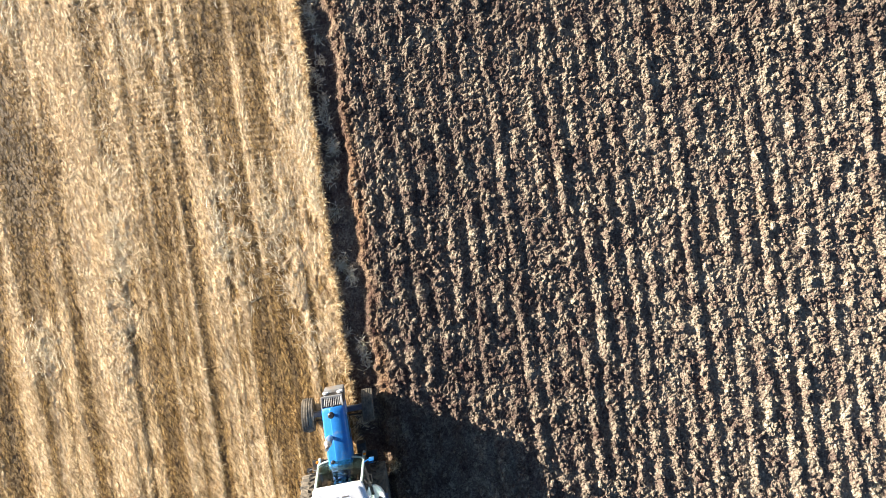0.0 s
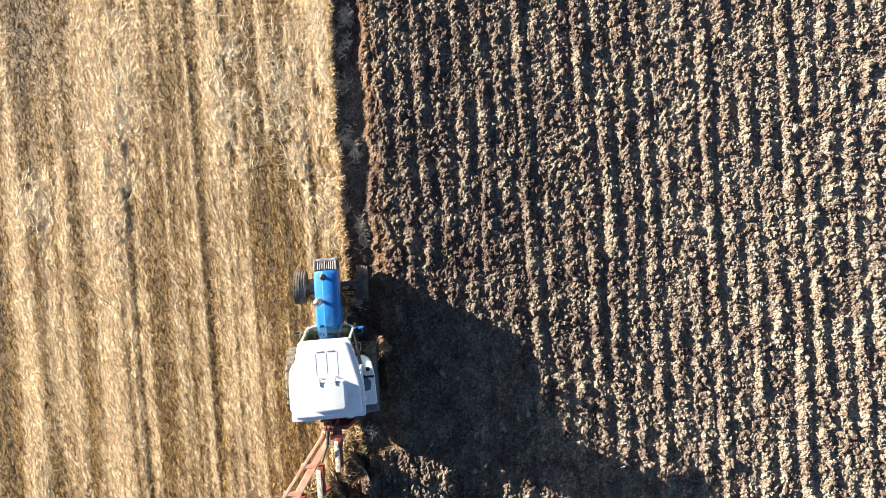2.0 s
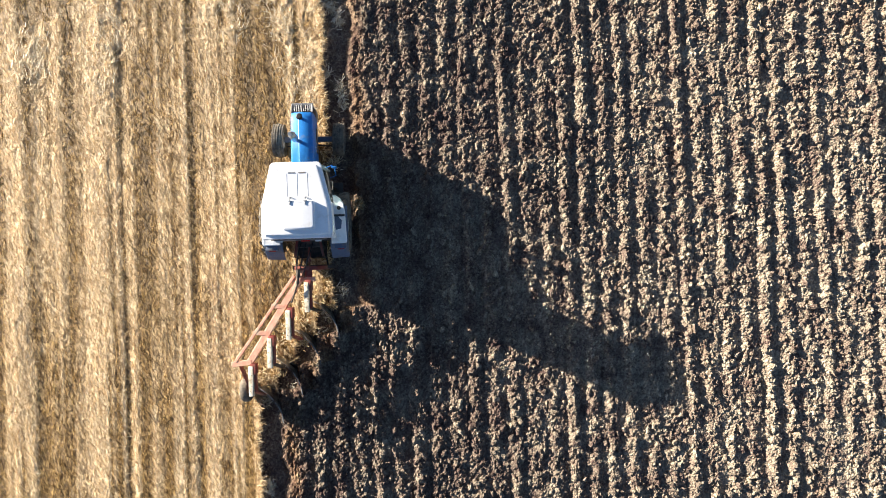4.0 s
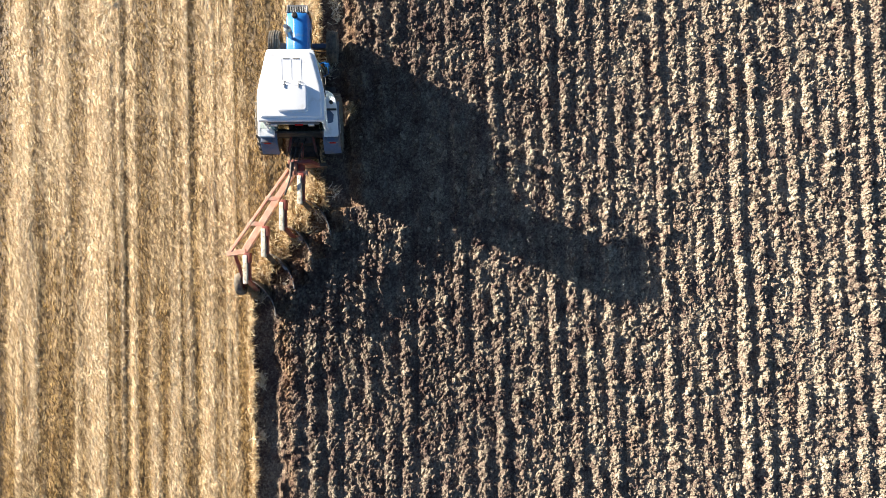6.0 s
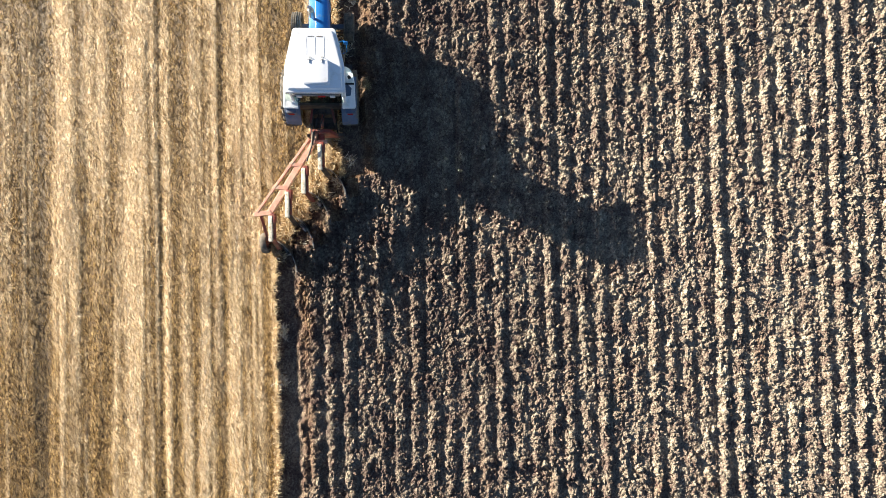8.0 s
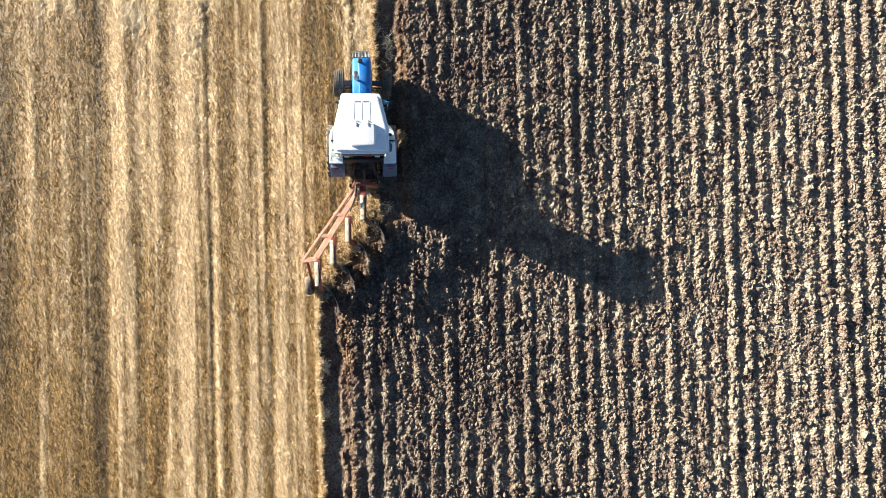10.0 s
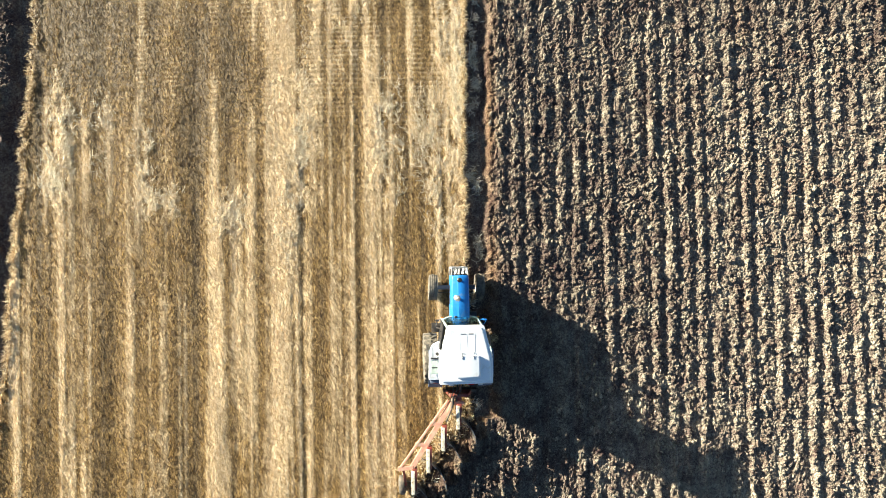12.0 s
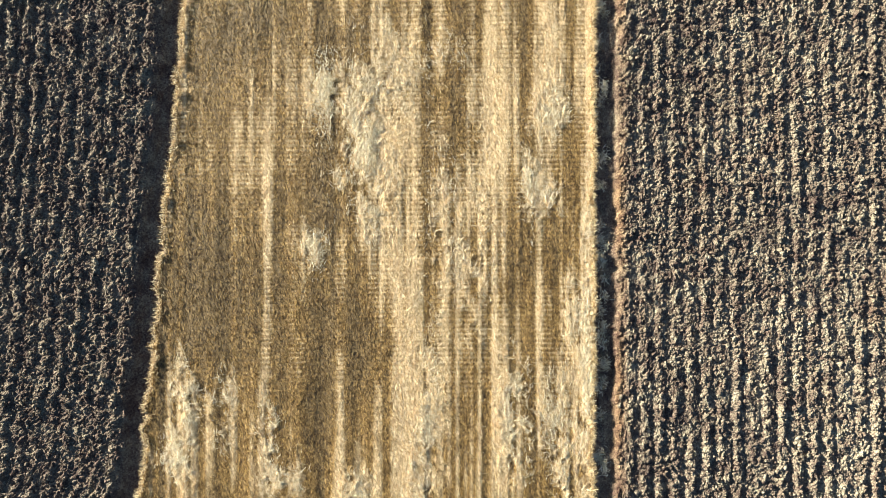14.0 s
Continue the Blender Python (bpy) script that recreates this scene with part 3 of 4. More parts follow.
part("grille_frame", bar((-0.25, 2.38, 1.49), (0.25, 2.38, 1.49), 0.05, 0.06), GREY, grille, "grey grille surround")
for s in (-1, 0, 1):
    part("grille_frame", bar((0.245 * s, 2.16, 1.615), (0.235 * s, 2.38, 1.515), 0.035 if s else 0.02, 0.03), GREY, grille)
for k in range(11):
    u = -0.21 + 0.042 * k
    part("grille_bar", bar((u, 2.19, 1.600), (u, 2.36, 1.512), 0.014, 0.014, 0.003), CHROME, grille)
for s in (-1, 1):
    part("headlamp", rod([(0.17 * s, 2.37, 1.12), (0.17 * s, 2.41, 1.12)], 0.075, 16), LAMP_CLEAR, tractor, "clear round headlamp")

cap = part("air_intake", rod([(-0.04, 2.02, 1.62), (-0.04, 2.02, 1.74), (-0.04, 2.02, 1.741), (-0.04, 2.02, 1.80), (-0.04, 2.02, 1.83)], [0.035, 0.035, 0.07, 0.075, 0.045], 18), BLACK, tractor, "black mushroom-shaped air intake cap")
part("fuel_cap", rod([(-0.16, 0.90, 1.68), (-0.16, 0.90, 1.73), (-0.16, 0.90, 1.75)], [0.045, 0.05, 0.035], 14), BLACK, tractor, "small black filler cap")
exhaust = part("exhaust", rod([(-0.15, 1.50, 1.62), (-0.15, 1.50, 1.80), (-0.15, 1.50, 1.84), (-0.15, 1.50, 2.20), (-0.15, 1.50, 2.25), (-0.15, 1.50, 2.38), (-0.16, 1.46, 2.46)], [0.04, 0.04, 0.085, 0.085, 0.045, 0.045, 0.045], 16), CHROME, tractor, "tall grey metal exhaust stack")

# cab: floor, corner posts, panes and a shaped roof
FW, RW, FY, RY = 0.50, 0.72, 0.70, -0.84
cab = new("cab")
cab.parent = tractor
tagged(cab, "white tractor cab with large panes")
ZB, ZT = 1.42, 2.77
part("cab_floor", loft([[(-0.55, -0.85, 0.95), (0.55, -0.85, 0.95), (0.46, 0.74, 0.95), (-0.46, 0.74, 0.95)], [(-0.62, -0.88, 1.15), (0.62, -0.88, 1.15), (0.50, 0.80, 1.15), (-0.50, 0.80, 1.15)]], 0.03), BLACK, cab, "dark cab floor")
posts = {"front": (FW + 0.04, FY + 0.13), "middle": (0.66, -0.05), "rear": (RW - 0.02, RY + 0.02)}
tops = {"front": (FW, FY - 0.02), "middle": (0.63, -0.05), "rear": (RW - 0.04, RY + 0.06)}
for s in (-1, 1):
    for k in posts:
        (bx, by), (tx, ty) = posts[k], tops[k]
        part("cab_post", bar((bx * s, by, 1.12), (tx * s, ty, ZT), 0.055, 0.065, 0.012), FROST if k == "front" else WHITE, cab, "pale grey-green corner post" if k == "front" else "")
    part("lower_panel", bar((posts["middle"][0] * s, -0.05, 1.52), (posts["rear"][0] * s, RY + 0.02, 1.52), 0.03, 0.80), WHITE, cab)
bm = bmesh.new()
rows = []
for z, w, y0, bow in ((1.60, FW + 0.04, FY + 0.06, 0.16), (2.20, FW, FY + 0.03, 0.12), (2.76, FW - 0.03, FY, 0.06)):
    rows.append([bm.verts.new((w * math.sin(a), y0 + bow * math.cos(a) ** 0.7, z)) for a in [radians(-84 + 14 * k) for k in range(13)]])
for lo_, hi_ in zip(rows, rows[1:]):
    for k in range(12):
        bm.faces.new((lo_[k], lo_[k + 1], hi_[k + 1], hi_[k]))
bmesh.ops.solidify(bm, geom=bm.faces[:], thickness=0.006)
bmesh.ops.recalc_face_normals(bm, faces=bm.faces)
part("windscreen", bm, GLASS, cab, "greenish tinted bowed windscreen").visible_shadow = False
part("windscreen_frame", rod([((FW + 0.05) * math.sin(a), FY + 0.06 + 0.17 * math.cos(a) ** 0.7, 1.60) for a in [radians(-84 + 14 * k) for k in range(13)]], 0.026, 8), FROST, cab, "pale grey-green frame")
part("dash_panel", block(-0.47, 0.47, 0.50, 0.73, 1.05, 1.62, 0.03), OLIVE, cab, "dark grey-green dashboard")
part("rear_window", pane([(-0.62, RY + 0.02, 1.45), (0.62, RY + 0.02, 1.45), (0.62, RY + 0.05, 2.70), (-0.62, RY + 0.05, 2.70)]), GLASS, cab, "dusty rear window")
part("rear_panel", block(-0.70, 0.70, RY - 0.03, RY + 0.03, 1.10, 1.62, 0.02), IRON, cab)
for s in (-1, 1):
    c = [(s * (FW + 0.03), FY + 0.08, 1.30), (s * 0.655, -0.02, 1.30), (s * 0.635, -0.02, 2.73), (s * (FW + 0.0), FY - 0.05, 2.73)]
    part("side_door_pane", pane(c if s < 0 else c[::-1]), GLASS, cab, "tinted door pane").visible_shadow = False
    c = [(s * 0.665, -0.09, 1.42), (s * 0.70, RY + 0.07, 1.42), (s * 0.685, RY + 0.10, 2.73), (s * 0.635, -0.09, 2.73)]
    part("side_pane", pane(c if s < 0 else c[::-1]), GLASS, cab)


def roof_ring(z, inset):
    """The roof's outline: wide behind, narrow ahead, with a kink at the side and rounded corners."""
    c = [(-0.53 + inset * 0.8, 0.775 - inset), (0.53 - inset * 0.8, 0.775 - inset), (0.75 - inset, -0.18), (0.76 - inset, -0.88 + inset), (-0.76 + inset, -0.88 + inset), (-0.75 + inset, -0.18)]
    out = []
    n = len(c)
    for i, p in enumerate(c):
        p, a, b = Vector(p), Vector(c[i - 1]), Vector(c[(i + 1) % n])
        rr = 0.07 if i < 2 else (0.05 if i in (3, 4) else 0.10)
        d0, d1 = (a - p).normalized() * rr, (b - p).normalized() * rr
        for t in (0, 0.33, 0.67, 1):
            q = (p + d0) * (1 - t) ** 2 + p * 2 * t * (1 - t) + (p + d1) * t * t
            out.append((q.x, q.y, z))
    return out


roof = part("roof", loft([roof_ring(2.56, 0.06), roof_ring(2.58, 0.0), roof_ring(2.655, 0.0), roof_ring(2.672, 0.012), roof_ring(2.675, 0.065), roof_ring(2.708, 0.085), roof_ring(2.716, 0.095), roof_ring(2.718, 0.12)]), WHITE, cab, "white moulded roof, wider behind than ahead", soft=False)
roof.location.z = 0.15
part("roof_hatch", loft([[(x, y, z) for x, y in [(-0.27 + g, -0.69 + g), (0.35 - g, -0.69 + g), (0.39 - g, -0.65 + g), (0.39 - g, -0.12 - g), (0.36 - g, -0.08 - g), (-0.27 + g, -0.08 - g), (-0.31 + g, -0.12 - g), (-0.31 + g, -0.65 + g)]] for z, g in ((2.71, 0.0), (2.775, 0.0), (2.788, 0.012), (2.792, 0.05))]), WHITE, roof, "raised white roof hatch")
for x in (-0.12, 0.20):
    part("hatch_hinge", block(x - 0.045, x + 0.045, -0.085, -0.07, 2.77, 2.80, 0.004), CHROME, roof, "grey hinge")
    part("hatch_hinge", block(x - 0.012, x + 0.012, -0.16, 0.0, 2.785, 2.805, 0.004), CHROME, roof)
    part("hatch_hinge", block(x - 0.035, x + 0.035, 0.0, 0.015, 2.72, 2.745, 0.004), CHROME, roof)
for x in (-0.19, 0.03, 0.25):
    part("roof_rib", block(x - 0.006, x + 0.006, 0.03, 0.52, 2.712, 2.7212, 0.001, 1), WHITE, roof)
for x in (-0.08, 0.14):
    part("air_slot", block(x - 0.075, x + 0.075, 0.525, 0.55, 2.714, 2.723, 0.002, 1), GREY, roof, "grey air slot")
part("work_lamp_bar", block(-0.60, 0.60, RY - 0.07, RY - 0.02, 2.58, 2.67, 0.01), GREY, cab, "grey rear lamp bar")
for x in (-0.42, 0.42):
    part("work_lamp", block(x - 0.07, x + 0.07, RY - 0.11, RY - 0.07, 2.56, 2.68, 0.015), LAMP_CLEAR, cab, "clear rear work lamp")
part("brake_lamp", block(0.05, 0.24, RY - 0.10, RY - 0.07, 2.59, 2.66, 0.01), LAMP_RED, cab, "red brake lamp")

# inside the cab
seat = new("driver_seat")
seat.parent = cab
part("seat_cushion", block(-0.24, 0.24, -0.45, 0.02, 1.40, 1.52, 0.04), SEAT, seat)
part("backrest", block(-0.22, 0.22, -0.56, -0.45, 1.50, 1.98, 0.04), SEAT, seat)
part("pedestal", block(-0.16, 0.16, -0.40, -0.05, 1.13, 1.40, 0.03), BLACK, seat)
bm = bmesh.new()
ring = [(0.20 * math.cos(a), 0.40 + 0.17 * math.sin(a), 1.66 + 0.09 * math.sin(a)) for a in [2 * math.pi * k / 20 for k in range(21)]]
rod(ring, 0.016, 8, bm)
rod([(0, 0.40, 1.65), (0, 0.58, 1.28)], 0.03, 10, bm)
rod([(-0.2, 0.40, 1.66), (0.2, 0.40, 1.66)], 0.014, 6, bm)
part("steering_wheel", bm, BLACK, cab, "black steering wheel")

# mudguards, lamps, mirrors, steps
for s in (-1, 1):
    arc = []
    for k in range(9):
        a = radians(66 + 11.5 * k)
        arc.append((-0.45 + 0.90 * math.cos(a), 0.80 + 0.88 * math.sin(a)))
    rings = []
    for y, z in arc:
        u = (Vector((0, y, z)) - Vector((0, -0.45, 0.80))).normalized() * 0.03
        a, b = 0.56 * s, 0.985 * s
        rings.append([(a, y, z), (b, y - u.y * 1.2, z - u.z * 1.2), (b, y + u.y * 0.2, z + u.z * 0.2), (a, y + u.y, z + u.z)])
    # backs of the white guards: their shade is painted in as slate blue
    guard = part("mudguard", loft(rings, 0.006, 1), SLATE, tractor, "white-topped rear mudguard, shade on its back painted slate blue")
    # white top of the guard, rounded off ahead
    wide = 0.96 if s > 0 else 1.00
    def top_ring(z, g):
        out = [(0.60, -0.97 + g), (wide - 0.03 - g, -0.97 + g), (wide - g, -0.93 + g), (wide - 0.02 - g, -0.25), (wide - 0.06 - g, -0.02), (wide - 0.13, 0.10 - g), (0.72, 0.17 - g), (0.60, 0.18 - g)]
        return [(x * s, y, z - 0.05 * max(0.0, (y + 0.3)) - 0.25 * max(0.0, -0.78 - y)) for x, y in out]
    part("guard_top", loft([top_ring(1.62, 0.0), top_ring(1.70, 0.0), top_ring(1.715, 0.015)]), WHITE, guard, "white painted top panel")
    if s < 0:
        part("guard_panel", block(-0.92, -0.72, -0.78, -0.38, 1.70, 1.735, 0.012), FROST, guard, "pale grey-green panel on the guard")
        part("panel_strap", block(-0.91, -0.73, -0.60, -0.57, 1.733, 1.745, 0.004), BLACK, guard)
        part("side_lamp", rod([(-0.74, -0.18, 1.70), (-0.74, -0.18, 1.78)], 0.045, 16), BLACK, guard, "round black side lamp")
    part("guard_strip", block(min(0.64 * s, 0.93 * s), max(0.64 * s, 0.93 * s), -0.34, -0.29, 1.712, 1.735, 0.004), BLACK, guard, "black strap across the guard")
    if s > 0:
        part("side_lamp", rod([(0.80, -0.14, 1.69), (0.80, -0.14, 1.77)], 0.045, 16), BLACK, guard, "round black side lamp")
    part("tail_lamp", block(min(0.66 * s, 0.94 * s), max(0.66 * s, 0.94 * s), -1.09, -0.96, 1.38, 1.60, 0.03), SLATE, guard, "blue corner piece with lamp")
    part("lamp_lens", block(min(0.72 * s, 0.88 * s), max(0.72 * s, 0.88 * s), -1.11, -1.09, 1.44, 1.55, 0.01), LAMP_RED, guard, "red lens")
    # opaque lower door, carried up over the pane to block sun, higher on the left
    c = [(s * (FW + 0.035), FY + 0.06, 1.16), (s * 0.66, -0.02, 1.16), (s * 0.655, -0.02, 1.98 if s < 0 else 1.72), (s * (FW + 0.025), FY + 0.03, 1.98 if s < 0 else 1.72)]
    part("lower_door_blind", pane(c if s < 0 else c[::-1], 0.03), BLACK, cab, "dark lower door, raised over the pane to block sun")
    part("door_handle", rod([(0.60 * s, 0.50, 1.75), (0.68 * s, 0.48, 1.76), (0.68 * s, 0.30, 1.76), (0.63 * s, 0.28, 1.75)], 0.012, 8), BLACK, cab)
    mirror = part("mirror_arm", rod([(0.54 * s, 0.80, 1.80), (0.68 * s, 0.86, 1.78), (0.74 * s, 0.78, 1.76), (0.74 * s, 0.66, 1.50), (0.60 * s, 0.62, 1.40)], 0.011, 8), GREY if s < 0 else BLUE, tractor, "bent tube mirror arm")
    part("mirror", block(0.72 * s - 0.06, 0.72 * s + 0.06, 0.80, 0.83, 1.58, 1.80, 0.012), BLACK if s < 0 else BLUE, mirror, "rectangular mirror housing")
    steps = part("step", block(min(0.52 * s, 0.82 * s), max(0.52 * s, 0.82 * s), 0.32, 0.62, 0.52, 0.55, 0.008), IRON, tractor, "iron access step")
    part("step_bracket", bar((0.66 * s, 0.47, 0.54), (0.50 * s, 0.47, 1.00), 0.04, 0.04), IRON, steps)
    part("indicator", block(0.56 * s - 0.03, 0.56 * s + 0.03, 0.86, 0.90, 1.42, 1.50, 0.012), LAMP_ORANGE, tractor, "amber indicator")
part("fuel_tank", block(-0.60, -0.34, -0.10, 0.40, 0.70, 0.96, 0.05), BLUE, tractor)
part("battery_box", block(0.36, 0.58, 0.66, 0.98, 0.68, 0.98, 0.02), BLACK, tractor)

# three-point linkage
link = new("linkage")
link.parent = tractor
for s in (-1, 1):
    part("lower_link", bar((0.26 * s, -0.72, 0.55), (0.40 * s, -1.50, 0.72), 0.035, 0.09), IRON, link)
    part("lift_arm", bar((0.26 * s, -0.80, 1.18), (0.34 * s, -1.25, 1.12), 0.06, 0.07), RED, link, "dark red lift arm")
    part("lift_rod", rod([(0.34 * s, -1.25, 1.12), (0.34 * s, -1.28, 0.66)], 0.024), IRON, link)
part("top_link", rod([(0, -0.85, 1.10), (0, -1.1, 1.14), (0, -1.11, 1.14), (0, -1.38, 1.18), (0, -1.39, 1.18), (0, -1.52, 1.22)], [0.02, 0.02, 0.036, 0.036, 0.02, 0.02]), RED, link, "dark red top link")
part("lift_housing", block(-0.30, 0.30, -1.02, -0.72, 0.70, 1.18, 0.03), IRON, link, "dark oily lift housing")
# added block that fills the space under the linkage with a dark mass
part("linkage_filler", loft([[(-0.34, -1.30, 0.42), (0.34, -1.30, 0.42), (0.38, -0.74, 0.50), (-0.38, -0.74, 0.50)], [(-0.32, -1.28, 0.62), (0.32, -1.28, 0.62), (0.36, -0.76, 0.72), (-0.36, -0.76, 0.72)]], 0.02), IRON, link, "dark iron block added to fill the linkage gap")
for x0, x1 in ((-0.18, -0.30), (-0.06, -0.22), (0.10, -0.12)):
    part("hydraulic_hose", rod([(x0, -0.92, 1.22), (x0 - 0.03, -1.12, 1.42), ((x0 + x1) / 2, -1.35, 1.46), (x1, -1.62, 1.30), (x1 - 0.02, -1.80, 1.16)], 0.014, 8), BLACK, link, "black hydraulic hose")


# ---- plough ----
plough = new("plough")
plough.matrix_basis = pose(-0.35, -1.75, 0)
tagged(plough, "faded red four-furrow plough with cream legs, turning the soil", "plough")
BACK = Matrix.Translation((0.35, 1.75, 0))


def pp(name, bm, mat, parent=plough, label="", soft=True):
    """A part of the plough, drawn in field coordinates."""
    if parent is plough:
        bmesh.ops.transform(bm, matrix=BACK, verts=bm.verts)
    return part(name, bm, mat, parent, label, soft)


H = 1.05
START, END = Vector((-0.36, -1.76, H)), Vector((-1.66, -3.78, H))
way = (END - START).normalized()
across = Vector((-way.y, way.x, 0)) * -1      # to the uncut side
# headstock, drawn as a full plate to block the low sun
pp("headstock", loft([[(-0.60, -1.58, 0.55), (0.26, -1.58, 0.55), (0.26, -1.48, 0.55), (-0.60, -1.48, 0.55)], [(-0.44, -1.58, 1.26), (0.12, -1.58, 1.26), (0.12, -1.48, 1.26), (-0.44, -1.48, 1.26)]], 0.02), RED, label="dark red headstock")
# added plate, no known part: it shades the soil beside the plough
pp("shade_plate", block(-0.66, 0.40, -1.56, -1.46, 0.34, 0.66, 0.03), IRON, label="added dark iron plate that blocks the low sun")
pp("pivot", rod([(-0.18, -1.52, 1.0), (-0.18, -2.02, 1.0)], 0.10, 16), RED)
pp("turnover_ram", rod([(-0.34, -1.56, 1.30), (-0.38, -1.9, 1.27), (-0.382, -1.91, 1.27), (-0.56, -2.35, 1.18)], [0.04, 0.04, 0.022, 0.022], 12), IRON, label="dark hydraulic ram")
pp("cross_member", bar((-0.56, -1.80, H), (0.00, -1.80, H + 0.02), 0.11, 0.10), SALMON)
pp("side_plate", bar((-0.30, -1.56, H + 0.02), (-0.50, -2.10, H + 0.06), 0.10, 0.12), SALMON)
# frame: a thick beam, a thin outer rail and short ties
pp("main_beam", bar(START, END, 0.165, 0.13, 0.012), SALMON, label="faded red diagonal main beam")
OUT0, OUT1 = START + Vector((-0.13, 0.06, 0.05)), END + Vector((-0.33, 0.04, 0.05))
pp("outer_rail", bar(OUT0, OUT1, 0.07, 0.07), SALMON, label="thin faded red setting rail")
pp("end_plate", bar(END + Vector((-0.42, -0.02, 0.03)), END + Vector((0.06, 0.03, 0.03)), 0.13, 0.09), SALMON)
for k in range(4):
    t = 0.04 + 0.31 * k
    c = START.lerp(END, min(t, 1.0))
    o = OUT0.lerp(OUT1, min(t, 1.0))
    if k in (1, 2):
        pp("tie", bar(o + Vector((-0.06, 0, 0)), c + Vector((0.10, 0.02, 0.03)), 0.11, 0.07), SALMON)
    # clamp and leg: a long cream beam lying backwards over the body
    lx, ly = -0.20 - 0.47 * k, -1.85 - 0.66 * k
    pp("clamp", block(lx - 0.02, lx + 0.12, ly - 0.22, ly + 0.04, H - 0.10, H + 0.11, 0.012), RED, label="dark red clamp")
    bm = block(lx - 0.055, lx + 0.055, ly - 0.74, ly - 0.02, H + 0.02, H + 0.12, 0.01)
    leg = pp("leg", bm, CREAM, label="cream painted spring leg" if k else "cream and teal painted spring leg")
    for j in range(5):
        bm = rod([(lx + (0.02 if j % 2 else -0.02) + 0.35, ly - 0.10 - 0.13 * j + 1.75, H + 0.118), (lx + (0.02 if j % 2 else -0.02) + 0.35, ly - 0.10 - 0.13 * j + 1.75, H + 0.128)], 0.010, 6)
        part("bolt", bm, IRON, leg)
    pp("leaf_spring", block(lx + 0.06, lx + 0.105, ly - 0.66, ly - 0.20, H - 0.08, H + 0.05, 0.008), RED)
    # the body on its shank
    bx, by = -0.02 - 0.50 * k, -2.50 - 0.70 * k
    pp("shank", bar((lx, ly - 0.62, H + 0.04), (bx - 0.12, by - 0.16, 0.12), 0.05, 0.14), RED if k % 2 else IRON)
    rings = []
    n = 12
    for i in range(n + 1):
        u = i / n
        # the board: low and forward at the share, sweeping right, back and over
        th = 1.7 * u
        x = bx - 0.30 + 0.60 * math.sin(th)
        y = by + 0.10 - 0.84 * (1 - math.cos(th)) / 1.129
        row = []
        for j in range(6):
            v = j / 5
            curl = 0.12 * v * v * (0.3 + 0.9 * u)
            row.append((x + curl - 0.10 * v * (1 - u), y + 0.06 * v * (1 - u) - 0.12 * v * u, (-0.15 + 0.56 * v * (0.75 + 0.35 * math.sin(math.pi * min(u + 0.15, 1))) + 0.05 * u)))
        rings.append(row)
    bm = bmesh.new()
    f = [[bm.verts.new(p) for p in r] for r in rings]
    g = [[bm.verts.new((p[0] - 0.012, p[1] - 0.010, p[2] + 0.004)) for p in r] for r in rings]
    for i in range(n):
        for j in range(5):
            bm.faces.new((f[i][j], f[i + 1][j], f[i + 1][j + 1], f[i][j + 1]))
            bm.faces.new((g[i][j], g[i][j + 1], g[i + 1][j + 1], g[i + 1][j]))
        bm.faces.new((f[i][0], g[i][0], g[i + 1][0], f[i + 1][0]))
        bm.faces.new((f[i][5], f[i + 1][5], g[i + 1][5], g[i][5]))
    for i in (0, n):
        for j in range(5):
            bm.faces.new((f[i][j], f[i][j + 1], g[i][j + 1], g[i][j]))
    bmesh.ops.recalc_face_normals(bm, faces=bm.faces)
    pp("mouldboard", bm, STEEL, label="scoured curved steel mouldboard")
    pp("share", loft([[(bx - 0.34, by + 0.14, -0.17), (bx - 0.24, by + 0.16, -0.17), (bx + 0.16, by - 0.30, -0.15), (bx + 0.08, by - 0.36, -0.15)], [(bx - 0.33, by + 0.12, -0.14), (bx - 0.25, by + 0.12, -0.13), (bx + 0.12, by - 0.30, -0.10), (bx + 0.07, by - 0.34, -0.10)]], 0.004, 1), STEEL)
# depth wheel behind
wheel = new("depth_wheel")
wheel.parent = plough
wheel.matrix_basis = BACK @ pose(-2.02, -4.58, 0.30, 0, 0, 4)
part("tyre", turned([(-0.07, 0.16), (-0.095, 0.22), (-0.085, 0.28), (-0.04, 0.30), (0.04, 0.30), (0.085, 0.28), (0.095, 0.22), (0.07, 0.16)], 32), RUBBER, wheel, "small black rubber tyre")
part("rim", turned([(-0.07, 0.17), (-0.02, 0.14), (-0.03, 0.0), (0.04, 0.0), (0.02, 0.14), (0.07, 0.17)], 24), RED, wheel, "dull red rim")
pp("wheel_arm", bar((-1.92, -3.82, 0.98), (-1.90, -4.58, 0.32), 0.07, 0.08), RED, label="dark red wheel arm")


# ---- clods and straw ----
rng = np.random.default_rng(11)


def joined(name, verts, faces, mat, fields, soft=False):
    """One mesh from arrays of vertices and triangles."""
    me = bpy.data.meshes.new(name)
    me.vertices.add(len(verts))
    me.vertices.foreach_set("co", verts.astype(np.float32).ravel())
    me.loops.add(faces.size)
    me.loops.foreach_set("vertex_index", faces.astype(np.int32).ravel())
    me.polygons.add(len(faces))
    me.polygons.foreach_set("loop_start", np.arange(0, faces.size, faces.shape[1], dtype=np.int32))
    me.update(calc_edges=True)
    for k, v in fields.items():
        set_field(me, k, v)
    me.materials.append(mat)
    return new(name, me)


